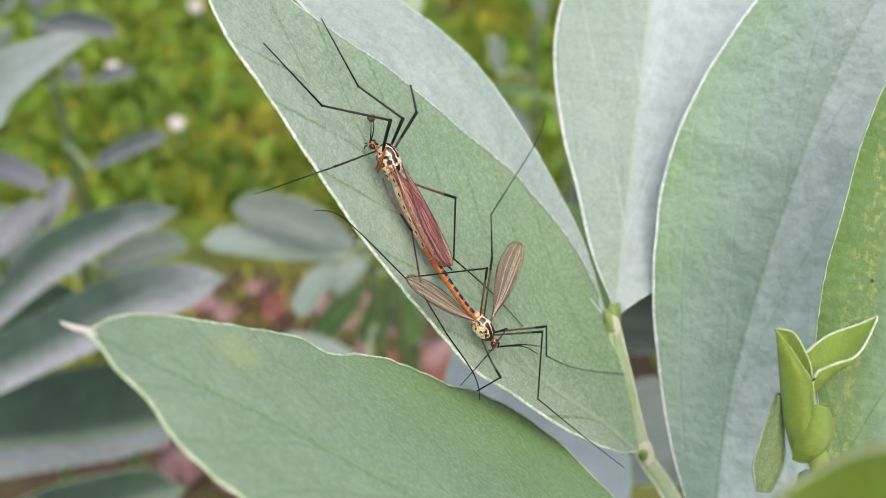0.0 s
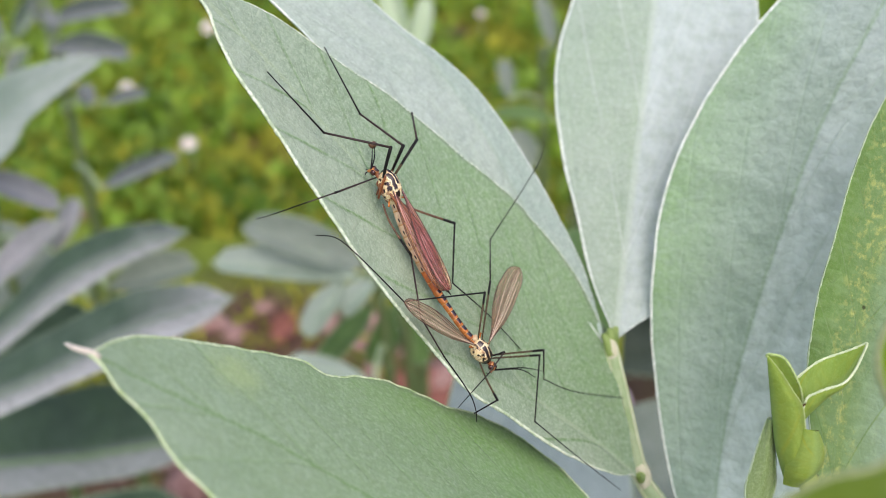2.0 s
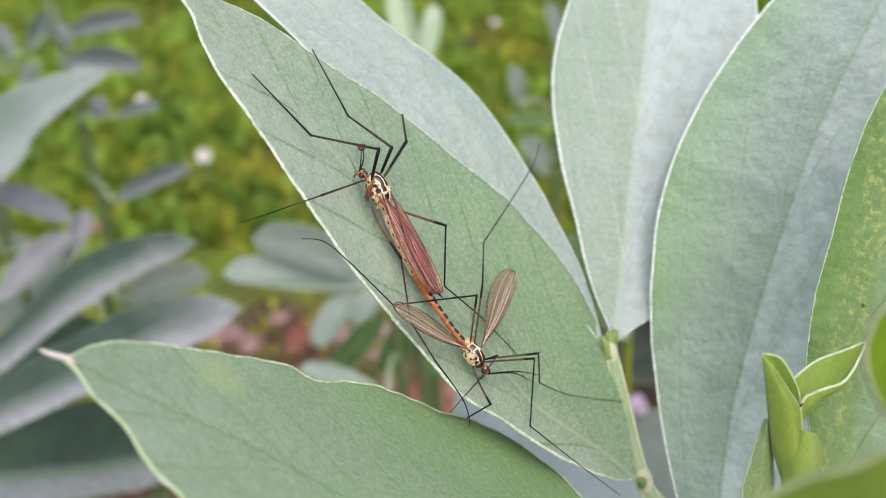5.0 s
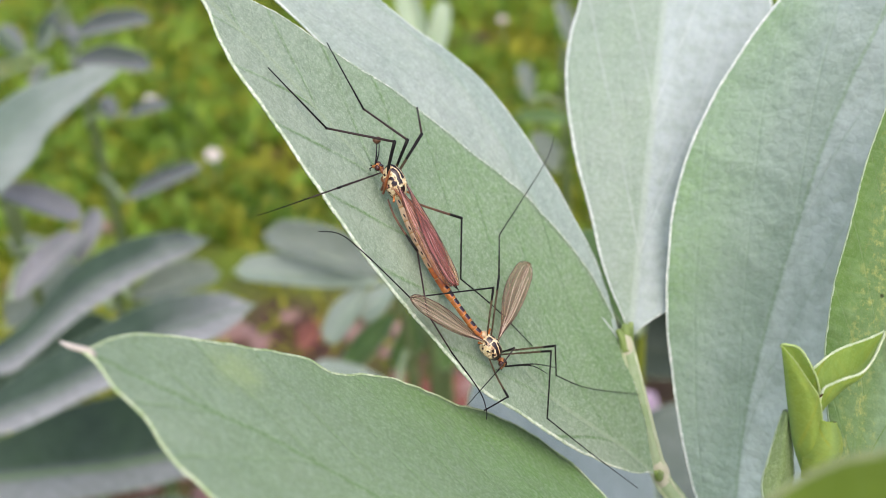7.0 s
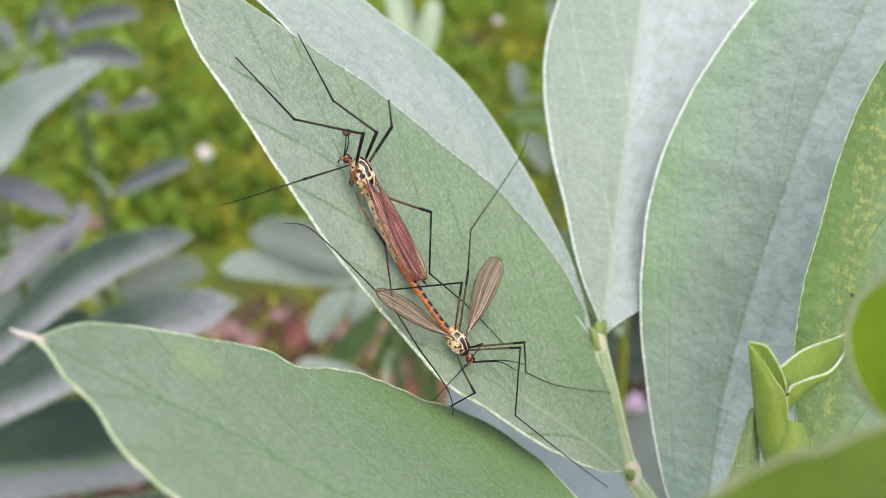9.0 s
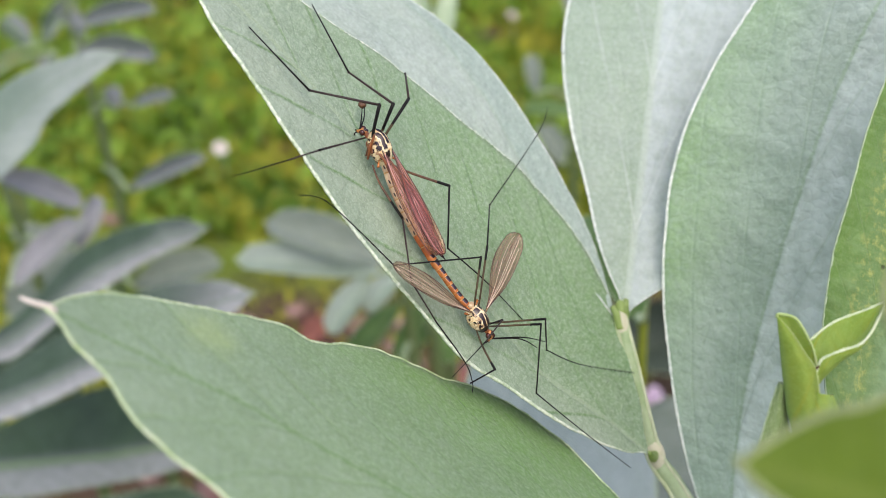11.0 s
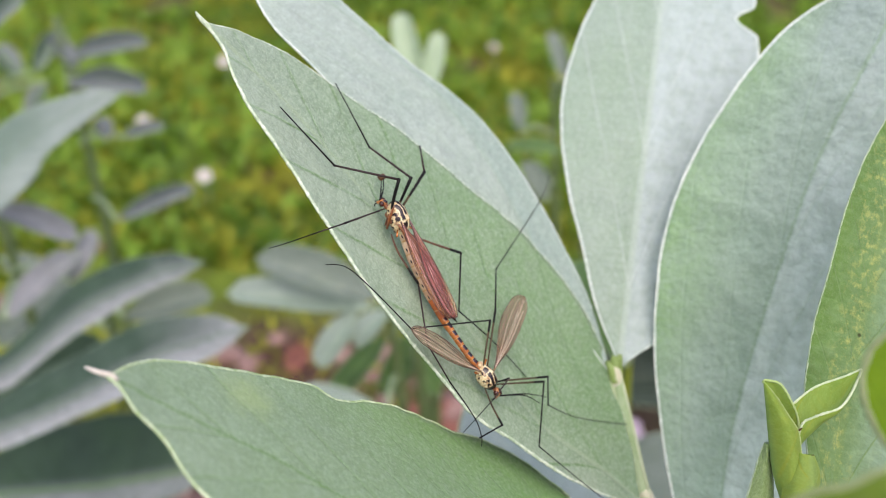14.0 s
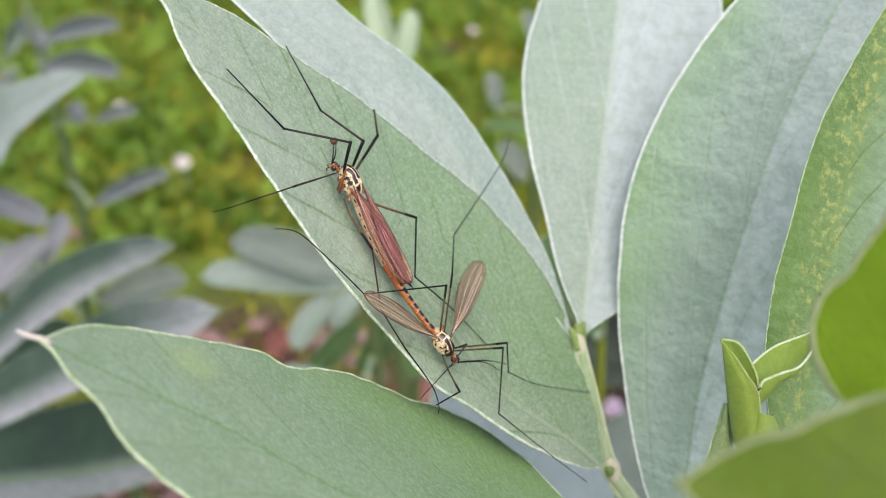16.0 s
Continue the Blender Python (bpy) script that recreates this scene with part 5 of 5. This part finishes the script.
def wing(fly, root, tip, face, width, skin, vein, bend=0.0, front=1, pleat=0.1, pale=None):
    """A long clear wing with its narrow root, rounded tip, lengthwise veins, cross veins and dark mark."""
    root, tip, face = Vector(root) * MM, Vector(tip) * MM, Vector(face)
    axis = tip - root
    length = axis.length
    axis.normalize()
    face = (face - axis * face.dot(axis)).normalized()
    side = face.cross(axis) * front
    fore = [0.03, 0.07, 0.16, 0.26, 0.34, 0.39, 0.42, 0.43, 0.42, 0.40, 0.36, 0.30]
    hind = [0.02, 0.05, 0.13, 0.27, 0.40, 0.50, 0.56, 0.57, 0.54, 0.49, 0.42, 0.34]
    nu, nv = 30, 21
    s = np.linspace(0, 1, nu)
    s = 1 - (1 - s) ** 1.5
    rounded = np.sqrt(np.clip((1 - s) / 0.13, 0, 1) * (2 - np.clip((1 - s) / 0.13, 0, 1)))
    wf, wh = (np.maximum(spline(line, s) * rounded, 0.004) * width * MM for line in (fore, hind))

    def at(u, v):
        f, h = np.interp(u, s, wf), np.interp(u, s, wh)
        across = v * f if v > 0 else v * h
        lift = bend * MM * u * u + pleat * MM * math.sin(v * 11 + u * 3) * u
        return root + axis * (u * length) + side * across + face * lift

    verts = [at(u, v) for u in s for v in np.linspace(-1, 1, nv)]
    faces = [(i * nv + j, i * nv + j + 1, (i + 1) * nv + j + 1, (i + 1) * nv + j) for i in range(nu - 1) for j in range(nv - 1)]
    skin_ob = mesh_object("wing", verts, faces, skin, fly, uv=[(u, v) for u in s for v in np.linspace(-1, 1, nv)])
    lines = [[(u, 1.0) for u in 1 - np.linspace(1, 0, 34) ** 1.5], [(u, -1.0) for u in 1 - np.linspace(1, 0, 34) ** 1.5]]
    for v0, v1, u1 in ((0.75, 0.86, 0.72), (0.5, 0.62, 0.86), (0.3, 0.34, 0.97), (0.12, 0.10, 0.98), (0.0, -0.16, 0.97), (-0.12, -0.42, 0.95), (-0.3, -0.72, 0.84), (-0.5, -0.95, 0.62)):
        lines.append([(u, v0 * (1 - k) + v1 * k + 0.05 * math.sin(6 * k)) for k, u in ((k, 0.06 + (u1 - 0.06) * k) for k in np.linspace(0, 1, 16))])
    lines.append([(0.66, 0.34), (0.68, 0.1)])
    lines.append([(0.63, 0.05), (0.60, -0.3)])
    lines.append([(0.76, -0.12), (0.75, -0.42)])
    lines.append([(0.70, 0.60), (0.72, 0.36)])
    lines.append([(0.66, 0.30), (0.78, 0.18), (0.96, 0.24)])
    lines.append([(0.74, -0.05), (0.84, -0.22), (0.93, -0.30)])
    lines.append([(0.72, 0.80), (0.75, 0.68), (0.78, 0.84)])
    for n, line in enumerate(lines):
        pts = [at(u, v) + face * 0.00002 for u, v in line]
        tube("vein", pts, (0.042 if n < 5 else 0.03 if n < 10 else 0.022) * MM, pale if pale and n in (3, 4, 5, 7) else vein, skin_ob, sides=5)
    return skin_ob


def belly(fly, points, radii, count, skin, top, band, side_spots=None, upward=(0, 0, 1)):
    """A ringed abdomen of separate segments with a dark plate on the back of each."""
    whole = spline(np.array(points, float) * MM, np.linspace(0, 1, count * 6 + 1))
    rad = spline(np.array(radii, float) * MM, np.linspace(0, 1, count * 6 + 1))
    up = np.array(upward, float)
    for k in range(count):
        seg = slice(k * 6, k * 6 + 7)
        swell = np.array([0.95, 0.99, 1.0, 1.0, 1.0, 1.0, 0.95])
        ring = tube("segment", whole[seg], rad[seg] * swell, skin, fly, sides=14)
        pts, r = whole[seg], rad[seg]
        ahead = pts[-1] - pts[0]
        ahead /= np.linalg.norm(ahead)
        right = np.cross(ahead, up)
        right /= np.linalg.norm(right)
        over = np.cross(right, ahead)
        verts, faces = [], []
        reach = top
        for i in range(2 if band else 0, 7):
            wide = reach * (0.65 + 0.5 * (i / 6))
            for a in np.linspace(-wide, wide, 7):
                verts.append(pts[i] + (right * math.sin(a) + over * math.cos(a)) * (r[i] * swell[i] * 1.035))
        n = len(verts) // 7
        faces = [(i * 7 + j, i * 7 + j + 1, (i + 1) * 7 + j + 1, (i + 1) * 7 + j) for i in range(n - 1) for j in range(6)]
        mesh_object("back_plate", verts, faces, FLY_DARK, ring)
        tube("ring", [pts[0], pts[0] * 0.8 + pts[1] * 0.2, pts[0] * 0.5 + pts[1] * 0.5], r[0] * np.array((0.96, 1.02, 0.99)), FLY_RING, ring, sides=14)
        if side_spots:
            for sgn in (-1, 1):
                spot = pts[4] + (right * sgn * math.sin(side_spots) + over * math.cos(side_spots)) * r[4] * 0.97
                egg("side_spot", spot, (0.00030, 0.00008, 0.00010), FLY_DARK, ring, rings=5, sides=7)


def chest(fly, size, tilt, front=0.86):
    """Cream thorax with its dark polished shields, and the scutellum behind."""
    body = egg("thorax", (0, 0, 0), [v * MM for v in size], thorax_material("thorax_striped", size, front), fly, turn=(0, tilt, 0), rings=20, sides=24, lumps=0.07)
    m = pose(0, 0, 0, 0, tilt, 0)
    sx, sy, sz = (v * MM for v in size)
    egg("scutellum", m @ Vector((-sx * 0.98, 0, sz * 0.28)), (sx * 0.24, sy * 0.5, sz * 0.3), FLY_CREAM, body, turn=(0, tilt, 0), rings=8, sides=10)
    for y in (-1, 1):
        tube("halter", [m @ Vector((-sx * 0.6, y * sy * 0.8, 0)), m @ Vector((-sx * 0.9, y * sy * 1.5, sz * 0.2))], [0.00008, 0.00016], FLY_ORANGE, body, sides=6)
    return body


def face_of(fly, centre, ahead, feelers):
    """Head with two dark eyes, short beak, palps and thread-like feelers."""
    c, a = Vector(centre), Vector(ahead).normalized()
    yaw, lift = math.degrees(math.atan2(a.y, a.x)), math.degrees(math.asin(a.z))
    m = pose(c.x * MM, c.y * MM, c.z * MM, 0, -lift, yaw)
    head = egg("head", c * MM, (0.00066, 0.00048, 0.00046), FLY_HEAD, fly, turn=(0, -lift, yaw), rings=10, sides=14)
    for y in (-1, 1):
        egg("eye", m @ Vector((0.00012, y * 0.00038, 0.0001)), (0.00038, 0.0003, 0.00038), FLY_EYE, head, rings=9, sides=12)
    egg("crown_mark", m @ Vector((-0.0002, 0, 0.00042)), (0.00034, 0.0002, 0.00012), FLY_DARK, head, turn=(0, -lift, yaw), rings=6, sides=8)
    tube("beak", [m @ Vector((0.0004, 0, -0.0001)), m @ Vector((0.0006, 0, -0.0002)), m @ Vector((0.00078, 0, -0.0003))], [0.00026, 0.00022, 0.00015], FLY_HEAD, head, sides=8)
    for y in (-1, 1):
        tube("palp", [m @ Vector((0.0007, y * 0.0001, -0.00028)), m @ Vector((0.00095, y * 0.00032, -0.00045)), m @ Vector((0.0008, y * 0.0005, -0.00062))], 0.00008, FLY_BLACK, head, sides=6)
    for line in feelers:
        pts = [m @ Vector((0.0005, 0.0001, 0.0003))] + [Vector(p) * MM for p in line]
        tube("feeler", pts, np.linspace(0.00011, 0.00005, len(pts)), FLY_BLACK, head, sides=6, smooth=14)
    tube("neck", [c * MM * 0.5, c * MM], [0.0004, 0.00026], FLY_HIP, fly, sides=10)


BLACK3, TAN3 = (FLY_BLACK, FLY_GREY, FLY_BLACK), (FLY_OLIVE, FLY_BLACK, FLY_BLACK)
resting = thing("crane_fly", "tiger crane fly with rosy folded wings, tail joined to its mate", "insect", pose(-0.0065, 0.1176, 0.4308, 19.0, -48.1, 136.5), "mating crane flies")
chest(resting, (2.3, 1.35, 1.45), -12)
face_of(resting, (2.7, -0.1, -1.1), (0.8, 0.5, -0.5), [[(4.2, -1.6, -1.2), (5.56, -3.07, -1.3)], [(4.4, -1.4, -1.3), (5.71, -3.0, -1.6)]])
belly(resting, [(-1.6, -0.1, -0.5), (-4.8, 0.25, -0.9), (-8.0, 0.45, -1.1), (-11.2, 0.3, -1.3)], [0.62, 0.64, 0.64, 0.64], 6, FLY_BUFF, 0.5, True, 1.35)
belly(resting, [(-11.2, 0.3, -1.3), (-12.8, 0.15, -1.35), (-14.3, 0.0, -1.4), (-15.8, -0.2, -1.5)], [0.60, 0.60, 0.56, 0.50], 3, FLY_RUST, 0.4, True)
wing(resting, (0.1, 0.85, 0.8), (-14.6, 0.45, -0.1), (0.1, 0.25, 1), 3.3, WING_ROSE, VEIN_ROSE, front=-1, pleat=0.2, pale=VEIN_PINK)
wing(resting, (0.1, -0.75, 0.85), (-14.9, -0.3, 0.15), (0.1, -0.1, 1), 3.3, WING_ROSE, VEIN_ROSE, front=1, pleat=0.2, pale=VEIN_PINK)
for x, y, z in ((0.9, 0.5, -0.85), (-0.2, 0.6, -0.9), (-1.2, 0.45, -0.85), (0.9, -0.6, -1.0), (-0.2, -0.75, -1.0), (-1.2, -0.6, -1.0)):
    egg("hip", (x * MM, y * MM, z * MM), (0.00055, 0.00030, 0.0005), FLY_HIP, resting, rings=7, sides=9)
tube("hip", [(x * MM, y * MM, z * MM) for x, y, z in [(1.47, 1.40, 1.27), (0.42, 1.65, -0.06), (-0.54, 1.45, -1.38)]], [0.00013, 0.0002, 0.00015], FLY_HIP, resting, sides=9, smooth=12)
tube("hip", [(x * MM, y * MM, z * MM) for x, y, z in [(0.90, 1.30, -0.11), (-0.05, 1.20, -1.55)]], [0.00015, 0.00012], FLY_HIP, resting, sides=8)
tube("wing_root", [(x * MM, y * MM, z * MM) for x, y, z in [(-0.76, 1.45, 0.48), (-1.94, 1.20, 0.49), (-3.23, 1.00, 0.06)]], [0.00015, 0.00018, 0.00009], FLY_HIP, resting, sides=8, smooth=10)
tube("ovipositor", [(-0.0146, -0.0006, -0.0004), (-0.0156, -0.0016, -0.0009)], [0.00022, 0.00006], FLY_DARK, resting, sides=6)
leg(resting, [(-0.3, 1.35, -0.5), (1.75, 0.8, 0.7), (4.15, 0.35, 3.2), (9.49, 5.04, -1.2), (19.06, 7.39, -2.5)], (2, 3), 0.215, (FLY_HIP, FLY_GREY, FLY_BLACK), 0.6)
leg(resting, [(1.1, -1.2, -0.4), (3.75, -2.24, 3.2), (10.09, -2.74, -0.6), (20.3, -5.65, -2.5)], (1, 2), 0.21, (FLY_OLIVE, FLY_GREY, FLY_BLACK), 0.72)
leg(resting, [(0.64, -1.2, -0.4), (3.86, -6.44, 2.7), (7.68, -12.34, 0.2)], (1, 2), 0.2, (FLY_OLIVE, FLY_GREY, FLY_BLACK), 0.6)
leg(resting, [(1.91, 0.32, -1.0), (2.08, 11.23, 0.7), (2.54, 14.9, -0.8), (2.97, 19.97, -1.8), (3.25, 22.12, -2.2)], (1, 2), 0.135, (FLY_GREY, FLY_GREY, FLY_BLACK), 0.1)
leg(resting, [(-1.81, -0.74, -0.8), (-4.24, -3.13, -0.2), (-7.89, -6.33, 1.7), (-14.53, -3.89, -1.4), (-20.71, -8.74, -2.2), (-27.48, -12.15, -2.5)], (2, 3), 0.17, (FLY_BROWN, FLY_BLACK, FLY_BLACK), 0.2)
leg(resting, [(-1.42, 1.20, -1.37), (-3.48, 1.30, -1.69), (-6.00, 1.30, -1.59), (-8.69, 1.30, -1.30), (-15.7, 7.68, 0.2), (-21.33, 6.3, -0.6), (-27.15, 3.52, -2.0), (-29.7, 3.77, -2.3), (-30.71, 4.51, -2.5)], (3, 5), 0.15, (FLY_BROWN, FLY_GREY, FLY_BLACK), 0.3)
mite = tagged(egg("mite", Vector((-0.0065, 0.1176, 0.4308)) + pose(0, 0, 0, 19.0, -48.1, 136.5) @ (Vector((5.95, -3.03, -1.4)) * MM), (0.00052, 0.0005, 0.00048), FLY_BROWN, lumps=0.3), "tiny round brown mite clinging to a crane fly leg", "mite")

spread = thing("crane_fly", "tiger crane fly with smoky spread wings and orange banded abdomen", "insect", pose(0.005, 0.108, 0.4124, -9.6, 50.2, -31.1), "mating crane flies")
chest(spread, (1.85, 1.2, 1.3), 0, 0.62)
face_of(spread, (2.55, 0.3, -0.1), (0.85, -0.35, -0.3), [[(6.03, 5.16, 0.4), (8.85, 8.89, 0.2)], [(5.88, 4.55, 0.3), (8.54, 6.92, 0.0)]])
belly(spread, [(-1.3, -0.16, 0.0), (-3.76, -0.33, -0.2), (-6.79, -0.2, -0.4), (-9.6, 0.0, -0.6)], [0.54, 0.45, 0.46, 0.56], 8, FLY_ORANGE, 0.75, True)
wing(spread, (-1.0, -1.0, 0.7), (-12.08, -9.63, 1.4), (0, 0.1, 1), 3.1, WING_SMOKE, VEIN_DARK, bend=0.3, front=1, pale=VEIN_PALE)
wing(spread, (0.0, 1.0, 0.7), (-4.06, 14.76, 2.0), (0, -0.1, 1), 3.5, WING_SMOKE, VEIN_DARK, bend=0.3, front=-1, pale=VEIN_PALE)
leg(spread, [(-0.88, -0.44, 0.2), (-5.93, 2.88, 3.5), (-11.67, -6.82, -0.5), (-18.93, -8.11, -1.2), (-22.68, -9.32, -1.6), (-24.5, -12.11, -1.7)], (1, 2), 0.145, TAN3, 0.22)
leg(spread, [(-0.67, 0.77, 0.2), (-6.18, 6.03, 3.0), (-9.07, 16.19, -0.0), (-12.51, 30.5, 4.0), (-14.81, 33.66, 6.0)], (1, 2), 0.145, TAN3, 0.22)
leg(spread, [(1.3, 0.98, -0.0), (6.0, 8.44, 2.5), (9.97, 8.97, -0.4), (15.51, 14.86, -1.3), (23.64, 25.81, -1.7)], (1, 2), 0.145, TAN3, 0.22)
leg(spread, [(1.7, 1.0, -0.2), (6.09, 7.44, 2.2), (12.51, 2.4, -0.8), (21.56, 7.06, -1.4), (30.64, 11.85, -1.8)], (1, 2), 0.145, TAN3, 0.22)
leg(spread, [(1.0, -0.4, -0.8), (3.24, -1.84, -0.4), (5.71, -3.36, 0.4), (5.25, -5.89, -1.8)], (2, 3), 0.145, TAN3, 0.22)
leg(spread, [(1.52, 1.04, -0.0), (1.99, 1.88, 1.6), (2.57, -1.75, 0.4), (2.96, -8.21, -1.7)], (1, 2), 0.13, BLACK3)
